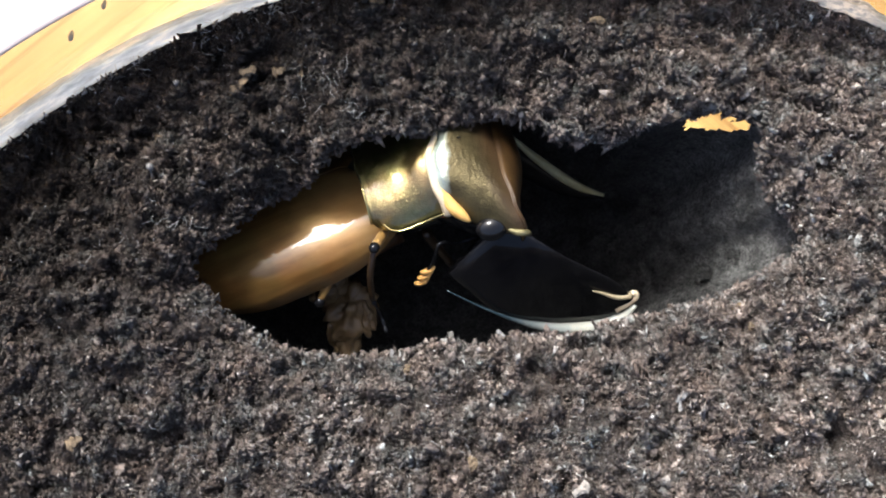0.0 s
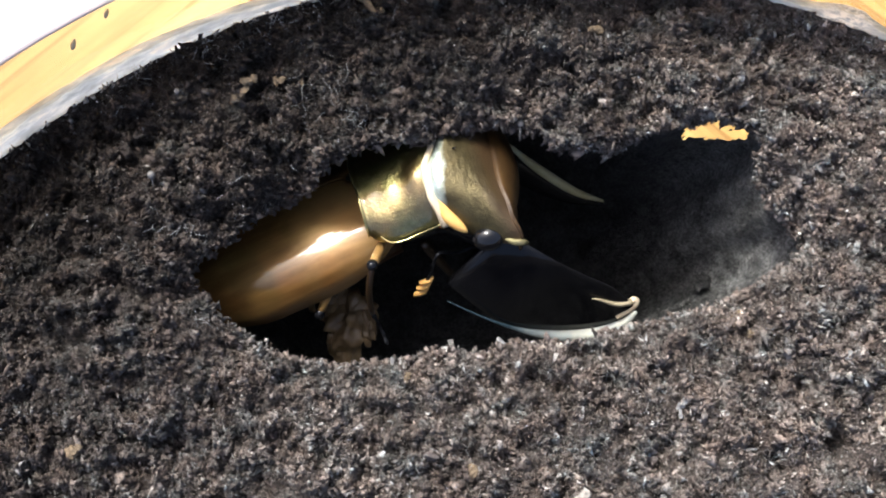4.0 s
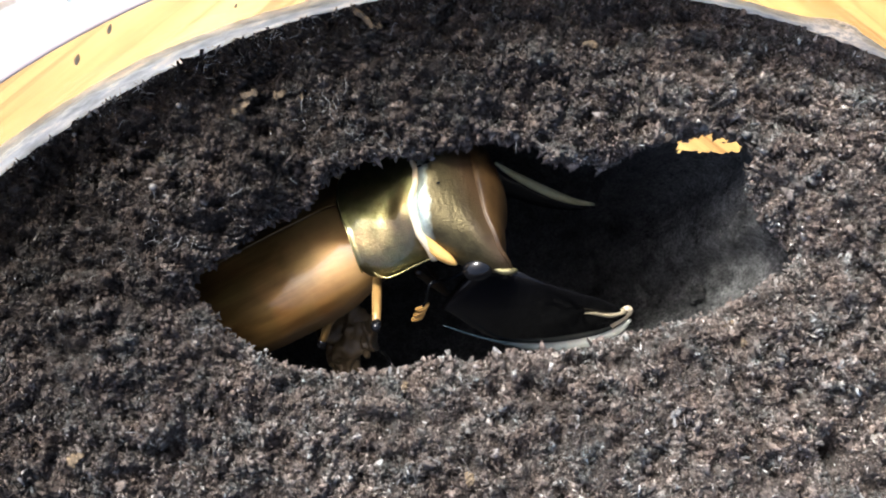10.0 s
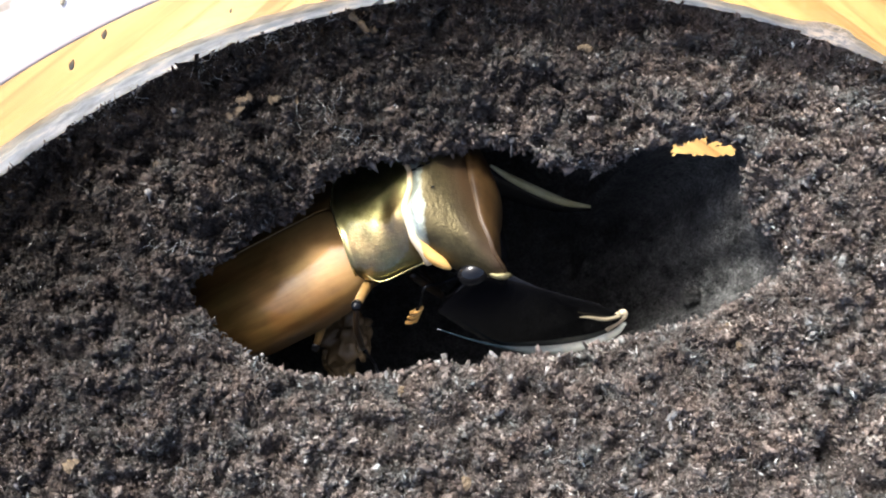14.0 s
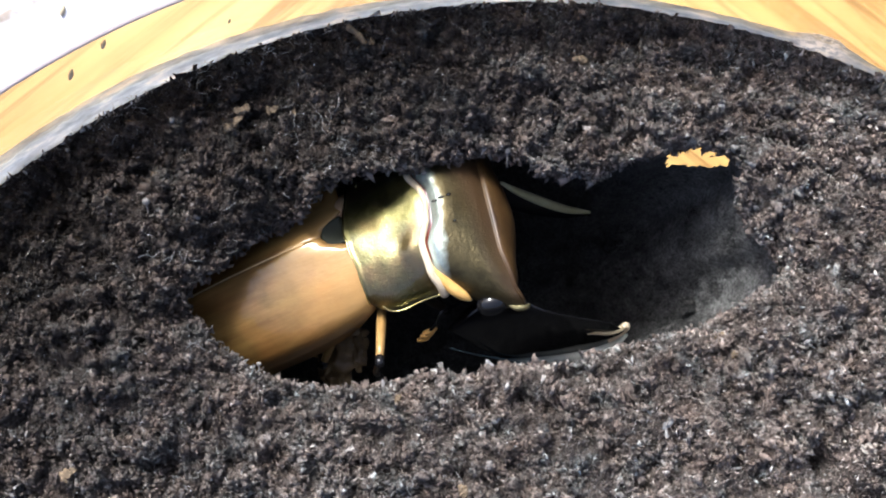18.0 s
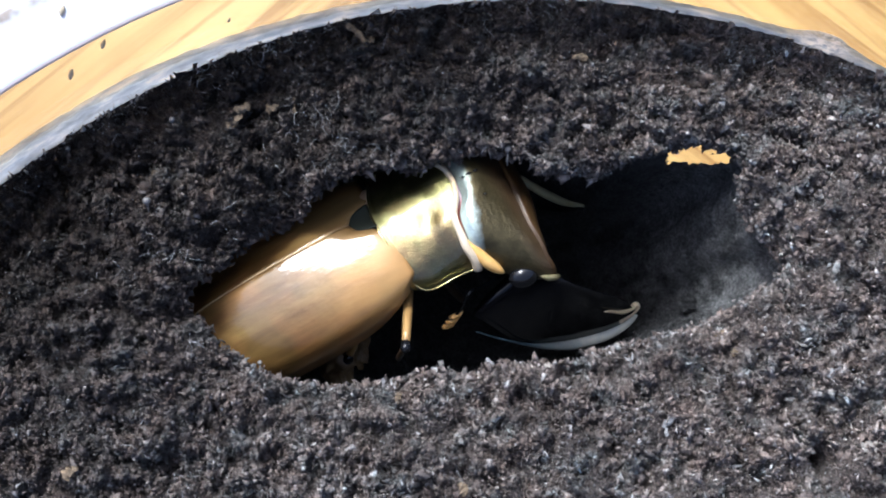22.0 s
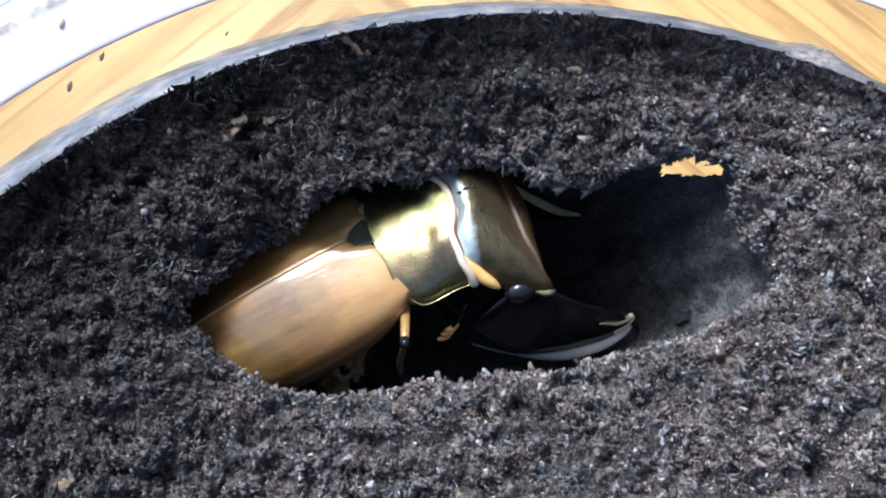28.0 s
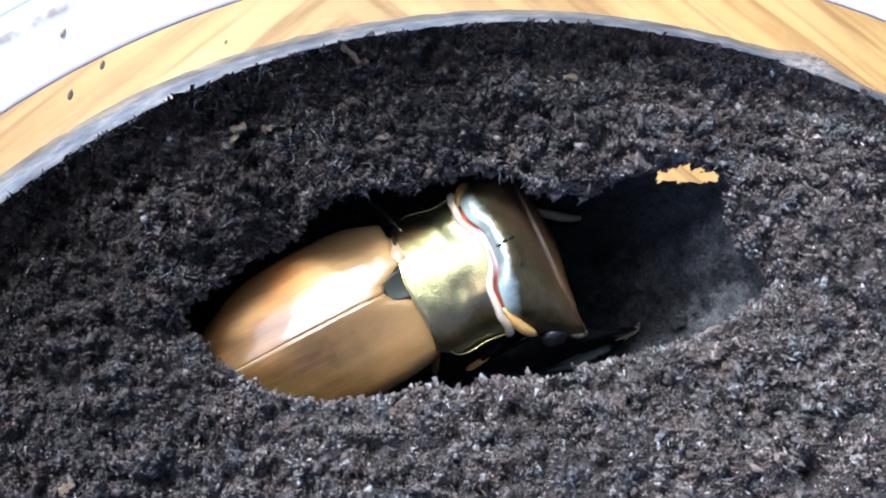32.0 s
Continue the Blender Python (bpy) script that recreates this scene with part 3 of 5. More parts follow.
def surface_z(x, y, edge):
    """Height of the soil; edge: how far off the lip of the hollow, in cm."""
    z = 0.09 * noise.noise((x * 0.8, y * 0.8, 1)) + 0.10 * noise.noise((x * 2.6, y * 2.6, 5)) + 0.26 * (0.45 - abs(noise.noise((x * 4.6, y * 4.6, 7)))) + 0.10 * abs(noise.noise((x * 11, y * 11, 7))) - 0.11
    z -= 0.3 * math.exp(-((x - 2.08) ** 2 + (y - -0.11) ** 2) / 0.09 ** 2) + 0.22 * math.exp(-((x - -2.77) / 0.2) ** 2 - ((y - -0.15) / 0.12) ** 2)
    near = CUP_R - math.hypot(x - CUP[0], y - CUP[1])
    z *= 1 - 0.85 * math.exp(-max(near, 0) / 0.22)
    z += 0.16 * math.exp(-((x + 3.0) / 0.7) ** 2 - ((y - 1.2) / 0.8) ** 2)
    z -= 0.16 * math.exp(-((x + 2.4) / 0.4) ** 2 - ((y - 1.5) / 0.3) ** 2)
    z -= smooth_table(LIP_SLUMP, x) * min(max((y - 1.6) / 0.4, 0), 1) * math.exp(-max(edge, 0) / 0.3)
    dip = 0.42 * math.exp(-((x + 1.98) / 0.22) ** 2 - ((y - 1.85) / 0.45) ** 2)
    far = min(max((y - 1.5) / 0.5, 0), 1)
    return z - 0.16 * (1 - 0.75 * far) * math.exp(-max(edge, 0) / 0.18) - dip * math.exp(-max(edge, 0) / 0.55)


NA, NT, NU = 720, 130, 110
soil_v, kinds = [], []
for i in range(NT + NU):
    for j in range(NA):
        a = 2 * math.pi * j / NA
        rl, ro, deg = lip_radius(a), wall_radius(a), math.degrees(a)
        und = smooth_table(UNDERCUT, deg)
        if i < NT:
            s = i / (NT - 1)
            r = ro + (rl - ro) * (1 - (1 - s) ** 1.6)
            x, y = HOLE[0] + r * math.cos(a), HOLE[1] + r * math.sin(a)
            z = surface_z(x, y, r - rl)
        else:
            s = (i - NT + 1) / NU
            edge_z = surface_z(HOLE[0] + rl * math.cos(a), HOLE[1] + rl * math.sin(a), 0.0)
            if s < 0.22:
                q = s / 0.22
                r = rl + (lip_base(a) - rl) * q + (und * 0.9 + 0.02) * q ** 2
                z = edge_z - 0.32 * q ** 0.8
            else:
                q = (s - 0.22) / 0.78
                f = q * math.pi / 2
                out = lip_base(a) + und * 0.9 + 0.02
                slope = 0.85 * math.exp(-(((deg + 174) % 360 - 180) / 18) ** 2)
                r = out * (math.cos(f) ** 0.8 * (1 - slope) + (1 - q) * slope) if q < 0.999 else 0.0
                z = -0.48 + (edge_z + 0.16) * (1 - q) ** 8 - 2.45 * (math.sin(f) * (1 - slope) + (1.9 * q - 0.9 * q * q) * slope)
            x, y = HOLE[0] + r * math.cos(a), HOLE[1] + r * math.sin(a)
            if r > rl:
                z = min(z, surface_z(x, y, r - rl) - 1.2 * min(r - rl, 0.12))
            wob = 0.04 * noise.noise((x * 3, y * 3, z * 3)) + 0.02 * noise.noise((x * 11, y * 11, z * 11)) + 0.03 * abs(noise.noise((x * 24, y * 24, z * 24)))
            x, y, z = x + wob * math.cos(a), y + wob * math.sin(a), z + wob * 0.5
        soil_v.append((x, y, z))
soil_f = []
for f in grid_faces(NT + NU, NA, True):
    if f[0] >= NT * NA:
        cx, cy, cz = (sum(soil_v[k][c] for k in f) / 4 for c in range(3))
        deep = -cz - 0.5
        ragged = 0.06 * noise.noise((cx * 6, cy * 6, 1)) + 0.02 * noise.noise((cx * 13, cy * 13, 2))
        if cz < -0.2 and cy > 2.25 + 0.25 * deep + ragged and (1.1 + 0.2 * deep < cx < 1.61 + 0.26 * deep or (1.78 + 0.27 * deep < cx < 1.82 + 0.27 * deep and cy > 2.31 + 0.25 * deep)):
            continue
    soil_f.append(f)
side_v, side_f = lathe([(CUP_R, -0.02), (CUP_R - 0.15, -1), (CUP_R - 0.3, -2), (CUP_R - 0.45, -2.8), (CUP_R - 0.58, -3.6), (CUP_R - 0.72, -4.4), (CUP_R - 0.9, -5.7)], CUP)
side_f = [f for f in side_f if not (0.9 < sum(side_v[k][0] for k in f) / 4 < 3.6 and sum(side_v[k][1] for k in f) > 0 and -4.6 < sum(side_v[k][2] for k in f) / 4 < -1.5)]
base_n = len(soil_v)
soil_v += side_v
soil_f += [tuple(k + base_n for k in f) for f in side_f]
soil_mesh = mesh_of("soil", soil_v, soil_f, SOIL)
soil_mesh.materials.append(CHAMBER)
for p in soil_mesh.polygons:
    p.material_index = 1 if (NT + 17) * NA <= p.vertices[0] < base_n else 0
soil = tagged(new("soil", soil_mesh), "dark brown crumbly peat soil with an open hollow", "soil", kind="structure")


def sheet(name, v, f, mat, label, category):
    """Very many loose bits as one mesh of kind stuff."""
    me = bpy.data.meshes.new(name)
    me.vertices.add(len(v))
    me.vertices.foreach_set("co", v.astype(np.float32).ravel())
    me.loops.add(f.size)
    me.loops.foreach_set("vertex_index", f.astype(np.int32).ravel())
    me.polygons.add(len(f))
    me.polygons.foreach_set("loop_start", np.arange(0, f.size, 3, dtype=np.int32))
    me.materials.append(mat)
    me.update(calc_edges=True)
    return tagged(new(name, me), label, category, kind="stuff")


def grains(name, spots, sizes, long, mat, label, seed):
    """Jagged four-cornered slivers at spots (cm), all in one mesh."""
    rng = np.random.default_rng(seed)
    solid = np.array([(1, 0, 0), (-0.8, 0.3, 0.6), (-0.5, -0.9, -0.3), (0.1, 0.8, -0.7)], float)
    tri = np.array([(0, 1, 2), (0, 3, 1), (0, 2, 3), (1, 3, 2)])
    n = len(spots)
    axes = np.linalg.qr(rng.normal(size=(n, 3, 3)))[0]
    shape = (solid[None] + rng.normal(0, 0.25, (n, 4, 3))) * rng.uniform(0.7, 1.4, (n, 4, 1))
    shape = shape * np.stack([rng.uniform(0.9, long, n), rng.uniform(0.6, 1.15, n), rng.uniform(0.3, 0.85, n)], -1)[:, None, :]
    v = (np.einsum("nij,nkj->nki", axes, shape) * sizes[:, None, None] + spots[:, None, :]) * CM
    f = (tri[None] + 4 * np.arange(n)[:, None, None]).reshape(-1, 3)
    return sheet(name, v.reshape(-1, 3), f, mat, label, "soil")


def crumbs():
    """Loose lumps and flakes over the soil."""
    rng = np.random.default_rng(5)
    t = (1 + 5 ** 0.5) / 2
    ico = np.array([(-1, t, 0), (1, t, 0), (-1, -t, 0), (1, -t, 0), (0, -1, t), (0, 1, t), (0, -1, -t), (0, 1, -t), (t, 0, -1), (t, 0, 1), (-t, 0, -1), (-t, 0, 1)], float)
    ico /= np.linalg.norm(ico[0])
    tri = np.array([(0, 11, 5), (0, 5, 1), (0, 1, 7), (0, 7, 10), (0, 10, 11), (1, 5, 9), (5, 11, 4), (11, 10, 2), (10, 7, 6), (7, 1, 8), (3, 9, 4), (3, 4, 2), (3, 2, 6),
                    (3, 6, 8), (3, 8, 9), (4, 9, 5), (2, 4, 11), (6, 2, 10), (8, 6, 7), (9, 8, 1)])
    lumps, radii, flakes, sizes = [], [], [], []
    while len(lumps) < 26000:
        cx, cy = rng.uniform(-4.4, 3.6), rng.uniform(-1.5, 3.5)
        heap = noise.noise((cx * 4, cy * 4, 3)) + 0.5 * noise.noise((cx * 11, cy * 11, 8))
        if heap < -0.1 and rng.random() < 0.5:
            continue
        # a clump: a little dome of crumbs, with fibres round it
        big = 0.026 + 0.065 * rng.random() ** 1.6
        for k in range(int(rng.integers(4, 8)) + int(big * 130)):
            dx, dy = rng.normal(0, big, 2)
            x, y = cx + dx, cy + dy
            if math.hypot(x - CUP[0], y - CUP[1]) > CUP_R - 0.05:
                continue
            r, a = math.hypot(x - HOLE[0], y - HOLE[1]), math.atan2(y - HOLE[1], x - HOLE[0])
            rl = lip_radius(a)
            if r < rl - 0.01:
                continue
            dome = 0.9 * big * math.exp(-(dx * dx + dy * dy) / (big * big)) * (1 + max(heap, 0))
            s = 0.008 + 0.028 * rng.random() ** 2.6
            z = surface_z(x, y, r - rl) + dome + rng.uniform(-0.5, 0.5) * s
            lumps.append((x, y, z))
            radii.append(s)
            for d in rng.normal(0, 1, (8, 3)):
                reach = (s + 0.02 * rng.random()) / math.sqrt(float(d @ d))
                flakes.append((x + d[0] * reach, y + d[1] * reach, z + abs(d[2]) * reach))
                sizes.append(0.006 + 0.02 * rng.random() ** 2.4)
    for k in range(60000):
        x, y = rng.uniform(-4.4, 3.6), rng.uniform(-1.5, 3.5)
        r, a = math.hypot(x - HOLE[0], y - HOLE[1]), math.atan2(y - HOLE[1], x - HOLE[0])
        if r > lip_radius(a) + 0.02 and math.hypot(x - CUP[0], y - CUP[1]) < CUP_R - 0.06:
            flakes.append((x, y, surface_z(x, y, r - lip_radius(a)) + 0.005 + 0.02 * rng.random()))
            sizes.append(0.01 + 0.014 * rng.random() ** 2)
    for k in range(110000):
        x, y = rng.uniform(-4.4, 3.6), rng.uniform(-1.5, 3.5)
        r, a = math.hypot(x - HOLE[0], y - HOLE[1]), math.atan2(y - HOLE[1], x - HOLE[0])
        if r > lip_radius(a) + 0.01 and math.hypot(x - CUP[0], y - CUP[1]) < CUP_R - 0.06:
            flakes.append((x, y, surface_z(x, y, r - lip_radius(a)) + 0.01 + 0.045 * rng.random()))
            sizes.append(0.004 + 0.006 * rng.random() ** 2)
    for k in range(5000):
        a = rng.uniform(0, 2 * math.pi)
        r = lip_radius(a) + rng.normal(0, 0.025)
        x, y = HOLE[0] + r * math.cos(a), HOLE[1] + r * math.sin(a)
        lumps.append((x, y, surface_z(x, y, 0.0) + rng.uniform(-0.16, 0.06)))
        radii.append(0.008 + 0.02 * rng.random() ** 2)
    lumps, radii = np.array(lumps), np.array(radii)
    n = len(lumps)
    axes = np.linalg.qr(rng.normal(size=(n, 3, 3)))[0]
    shape = (ico[None] + rng.normal(0, 0.34, (n, 12, 3))) * rng.uniform(0.3, 1.6, (n, 12, 1))
    shape = shape * np.stack([rng.uniform(0.9, 1.7, n), rng.uniform(0.7, 1.1, n), rng.uniform(0.45, 0.95, n)], -1)[:, None, :]
    v = (np.einsum("nij,nkj->nki", axes, shape) * radii[:, None, None] + lumps[:, None, :]) * CM
    sheet("soil_crumbs", v.reshape(-1, 3), (tri[None] + 12 * np.arange(n)[:, None, None]).reshape(-1, 3), CRUMB, "loose dark peat lumps and crumbs on the soil", "soil")
    fibres, spans = [], []
    for k in range(26000):
        x, y = rng.uniform(-4.4, 3.6), rng.uniform(-1.5, 3.5)
        r, a = math.hypot(x - HOLE[0], y - HOLE[1]), math.atan2(y - HOLE[1], x - HOLE[0])
        if r > lip_radius(a) and math.hypot(x - CUP[0], y - CUP[1]) < CUP_R - 0.08:
            fibres.append((x, y, surface_z(x, y, r - lip_radius(a)) + 0.02 + 0.04 * rng.random()))
            spans.append(0.003 + 0.0045 * rng.random() ** 2)
    slim = np.concatenate([np.full(len(flakes), 2.3), np.full(len(fibres), 9.0)])
    grains("soil_flakes", np.array(flakes + fibres), np.array(sizes + spans), slim, CRUMB, "fine peat flakes and fibre bits", 6)


crumbs()


def chamber_grit():
    """Fine grit on the hollow's smooth wall."""
    rng = np.random.default_rng(31)
    pts = np.array(soil_v[(NT + 20) * NA:(NT + NU - 18) * NA])
    pts = pts[(pts[:, 0] > 0.3) & (pts[:, 1] < 2.1)]
    pts = pts[rng.integers(0, len(pts), 60000)]
    clot = np.array([noise.noise((p[0] * 5, p[1] * 5, p[2] * 5)) + 0.6 * noise.noise((p[0] * 14, p[1] * 14, p[2] * 14)) for p in pts])
    pts = pts[clot > rng.normal(0.12, 0.16, len(pts))]
    pts = pts + rng.normal(0, 0.013, pts.shape)
    grains("chamber_grit", pts, 0.005 + 0.016 * rng.random(len(pts)) ** 3, 1.7, CHAMBER, "fine grey grit on the hollow's wall", 33)


chamber_grit()

# ---- small things on the soil ----
CHIP = chitin("wood_chip", (0.065, 0.046, 0.027), (0.22, 0.158, 0.092), 0.75, 0.0, 1600, (0.3, 1, 1), 0.0, 1.0)
BEAD = material("mold_bead", (0.15, 0.14, 0.13), 0.25)
THREAD = material("mold_thread", (0.36, 0.36, 0.355), 0.4)


SALT = chitin("pale_crumb", (0.20, 0.175, 0.145), (0.42, 0.385, 0.34), 0.6, 0.0, 900, (1, 1, 1))


def ground_z(x, y):
    r, a = math.hypot(x - HOLE[0], y - HOLE[1]), math.atan2(y - HOLE[1], x - HOLE[0])
    return surface_z(x, y, r - lip_radius(a))


def chip(x, y, length, width, turn, mat=CHIP, label="small brown wood chip on the soil", lift=0.05, seed=1):
    """A splinter: an uneven, angular little sliver."""
    rng = random.Random(seed)
    v, n = [], 7
    for i in range(7):
        q = i / 6
        w = width * 0.5 * (0.6 + 0.7 * rng.random()) * (0.55 if i in (0, 6) else 1)
        bend = 0.10 * length * math.sin(q * 3 + seed)
        for j in range(n):
            g = 2 * math.pi * j / n + rng.uniform(-0.25, 0.25)
            k = rng.uniform(0.7, 1.25)
            v.append(((q - 0.5) * length + rng.uniform(-0.03, 0.03) * length, w * k * math.cos(g) + bend, w * k * 0.6 * math.sin(g)))
    f = grid_faces(7, n, True) + [tuple(range(n - 1, -1, -1)), tuple(6 * n + j for j in range(n))]
    ob = new("wood_chip", mesh_of("wood_chip", v, f, mat, False))
    ob.matrix_basis = pose(x * CM, y * CM, (ground_z(x, y) + lift) * CM, rng.uniform(-15, 15), rng.uniform(-15, 15), turn)
    return tagged(ob, label, "wood chip", "wood chips in the soil")


chip(-2.33, 2.46, 0.2, 0.075, 62, seed=2)
chip(-2.25, 2.56, 0.13, 0.06, 20, lift=0.1, seed=3)
chip(-2.02, 2.57, 0.1, 0.07, 10, lift=0.1, seed=4)
chip(-1.85, 2.6, 0.2, 0.035, 75, seed=5)
chip(-1.38, 3.13, 0.24, 0.06, -55, label="grey-brown splinter standing in the soil", lift=0.12, seed=6)
chip(-1.28, 3.1, 0.08, 0.06, 20, lift=0.1, seed=7)
chip(-2.94, 2.04, 0.12, 0.08, 70, seed=8)
chip(1.4, 0.843, 0.1, 0.07, 30, seed=9)
chip(1.386, -0.116, 0.16, 0.022, -8, FLAKE, "thin pale flake on the soil", seed=10)
chip(0.93, 0.12, 0.07, 0.03, 75, FLAKE, "pale flake on the soil", seed=11)
chip(-1.147, 0.47, 0.07, 0.03, 85, FLAKE, "small pale flake at the lip of the hollow", seed=12)
chip(-3.4, -0.2, 0.14, 0.08, 40, seed=13)
chip(0.35, 2.95, 0.12, 0.06, 15, seed=14)
chip(-0.55, -0.3, 0.1, 0.07, 120, seed=15)

chip(0.948, 0.200, 0.13, 0.05, 60, FLAKE, "thin pale grey flake on the soil", seed=21)
chip(2.382, 0.028, 0.11, 0.08, 30, SALT, "pale tan lump in the soil", seed=22)
chip(0.089, 0.603, 0.05, 0.045, 10, SALT, "small pale grain at the lip", seed=23)
chip(0.223, -0.470, 0.13, 0.08, 20, SALT, "cream-coloured flake on the soil", seed=24)
chip(-1.026, 0.355, 0.08, 0.05, 70, CHIP, "yellow-brown chip on the soil", seed=25)
chip(1.489, 0.692, 0.08, 0.06, 0, CHIP, "tan chip on the soil", seed=26)
chip(-0.345, 0.629, 0.07, 0.03, -20, FLAKE, "pale flake at the lip of the hollow", seed=27)
chip(2.115, 0.546, 0.08, 0.05, 50, FLAKE, "pale flake on the soil", seed=28)


def mold_bead(x, y, r, stalk):
    """A tiny pale fruiting body on a thread-thin stalk."""
    z = ground_z(x, y)
    ob = tagged(new("mold_bead"), "tiny pale bead of mold on a thin stalk", "mold", "beads of mold")
    ob.location = (x * CM, y * CM, z * CM)
    v, f = [], []
    for i in range(9):
        th = math.pi * i / 8
        for j in range(12):
            g = 2 * math.pi * j / 12
            v.append((r * math.sin(th) * math.cos(g), r * math.sin(th) * math.sin(g), stalk + r * math.cos(th)))
    part("head", mesh_of("head", v, grid_faces(9, 12, True), BEAD), ob)
    part("stalk", mesh_of("stalk", *tube([(0.0, -0.12, -0.02), (0.0, -0.06, stalk * 0.5), (0, 0, stalk)], [0.008, 0.007, 0.006], 6), BEAD), ob)


for x, y, r, h in ((-2.91, 1.80, 0.03, 0.12), (-2.77, 2.45, 0.025, 0.08), (-0.2, 2.31, 0.034, 0.04), (-3.6, 2.25, 0.02, 0.05), (1.36, 0.86, 0.025, 0.03), (-2.1, 0.62, 0.02, 0.03)):
    mold_bead(x, y, r, h)


def threads():
    """White mold hairs in tufts, one tangle."""
    rng = random.Random(9)
    tufts = [(-2.58, 2.89), (-3.0, 2.72), (-1.5, 2.28), (-1.35, 2.25), (-1.9, 2.35), (-1.6, 2.45), (-2.55, 1.35), (-2.75, 1.45), (-2.4, 1.55), (-1.35, 3.3), (-1.0, 3.38), (-2.3, 3.03), (-2.45, 0.75), (-2.3, 0.9),
             (-3.2, 1.2), (-1.2, 2.2), (-0.9, 2.25), (-0.7, -0.2), (0.6, 0.2), (-2.7, -0.3), (-2.69, -0.23), (-2.82, -0.13), (-2.2, 1.65), (-1.8, 1.95)]
    for k in range(15):
        a, rr = radians(rng.uniform(88, 134)), CUP_R - rng.uniform(0.07, 0.16)
        tufts.append((CUP[0] + rr * math.cos(a), CUP[1] + rr * math.sin(a)))
    v, f = [], []
    for x, y in tufts:
        for k in range(6):
            px, py = x + rng.gauss(0, 0.1), y + rng.gauss(0, 0.08)
            if math.hypot(px - CUP[0], py - CUP[1]) > CUP_R - 0.03:
                continue
            if math.hypot(px - HOLE[0], py - HOLE[1]) < lip_radius(math.atan2(py - HOLE[1], px - HOLE[0])) + 0.02:
                continue
            z, l = ground_z(px, py) + 0.03, rng.uniform(0.04, 0.14)
            a = rng.uniform(0, 6.3)
            tv, tf = tube(curve_points([(px, py, z), (px + l * 0.4 * math.cos(a), py + l * 0.4 * math.sin(a), z + l * 0.5), (px + l * math.cos(a + 0.6), py + l * math.sin(a + 0.6), z + l * 0.45)], 7), [0.0013] * 7, 4)
            f += [tuple(i + len(v) for i in face) for face in tf]
            v += tv
    tagged(new("mold_threads", mesh_of("mold_threads", v, f, THREAD)), "white mold threads in tufts on damp soil", "mold", kind="stuff")
    rng2 = np.random.default_rng(12)
    spots = []
    for x, y in tufts:
        for k in range(9):
            px, py = x + rng2.normal(0, 0.13), y + rng2.normal(0, 0.1)
            if math.hypot(px - CUP[0], py - CUP[1]) < CUP_R - 0.05 and math.hypot(px - HOLE[0], py - HOLE[1]) > lip_radius(math.atan2(py - HOLE[1], px - HOLE[0])) + 0.03:
                spots.append((px, py, ground_z(px, py) + 0.09))
    grains("droplets", np.array(spots), np.full(len(spots), 0.0055), 1.0, PEARL, "tiny glinting droplets on mold threads", 4)


threads()

# tiny white bits standing in for glints all over the damp soil, and pale crumbs where the soil meets the wall
rng3 = np.random.default_rng(21)
glints, pale = [], []
for k in range(1500):
    x, y = rng3.uniform(-4.2, 3.4), rng3.uniform(-1.4, 3.3)
    if math.hypot(x - CUP[0], y - CUP[1]) < CUP_R - 0.1 and math.hypot(x - HOLE[0], y - HOLE[1]) > lip_radius(math.atan2(y - HOLE[1], x - HOLE[0])) + 0.03:
        glints.append((x, y, ground_z(x, y) + 0.07 + 0.03 * rng3.random()))
grains("sparkle_bits", np.array(glints), rng3.uniform(0.003, 0.0075, len(glints)), 1.3, PEARL, "tiny white bits added as sparkles on the soil", 8)
for k in range(240):
    deg = rng3.uniform(84, 140)
    rr, a = CUP_R - 0.03 - 0.04 * rng3.random() ** 2, radians(deg)
    x, y = CUP[0] + rr * math.cos(a), CUP[1] + rr * math.sin(a)
    pale.append((x, y, ground_z(x, y) + 0.02 + 0.06 * rng3.random()))
grains("pale_crumbs", np.array(pale), 0.007 + 0.02 * rng3.random(len(pale)) ** 3, 1.8, SALT, "pale crumbs where the soil meets the wall", 9)

# a clod stuck on the hollow's floor
v = []
for i in range(14):
    th = math.pi * (i + 0.2) / 13.4
    for j in range(24):
        g = 2 * math.pi * j / 24
        p = Vector((math.sin(th) * math.cos(g), math.sin(th) * math.sin(g), math.cos(th)))
        w = 0.065 * (1 + 0.7 * noise.noise(p * 1.6) + 0.5 * noise.noise(p * 5))
        v.append((p.x * w * 1.2, p.y * w, p.z * w * 0.8))
clod = tagged(new("soil_clod", mesh_of("soil_clod", v, grid_faces(14, 24, True), CHAMBER)), "small dark clod stuck in the hollow", "clod")
clod.location = (1.43 * CM, 1.2 * CM, -1.42 * CM)

# crumbs of soil stuck to the cup's wall
for deg, h, l in ((121.1, 0.64, 0.04), (118.2, 0.78, 0.035), (119.3, 0.93, 0.04), (100.0, 0.5, 0.02), (110.5, 0.42, 0.02)):
    rr = CUP_R + 0.02 + 0.12 * h if h < 0.85 else CUP_R + 0.4
    a = radians(deg)
    ob = new("soil_speck", mesh_of("soil_speck", *tube([(-l, 0, 0), (-l * 0.3, 0, l * 0.15), (l * 0.4, 0, 0), (l, 0, 0)], [l * 0.2, l * 0.5, l * 0.4, l * 0.15], 7), SPECK))
    ob.matrix_basis = pose((CUP[0] + rr * math.cos(a)) * CM, (CUP[1] + rr * math.sin(a)) * CM, h * CM, 0, 0, deg - 40)
    tagged(ob, "dark soil speck stuck to the clear wall", "soil speck", "specks on the cup")

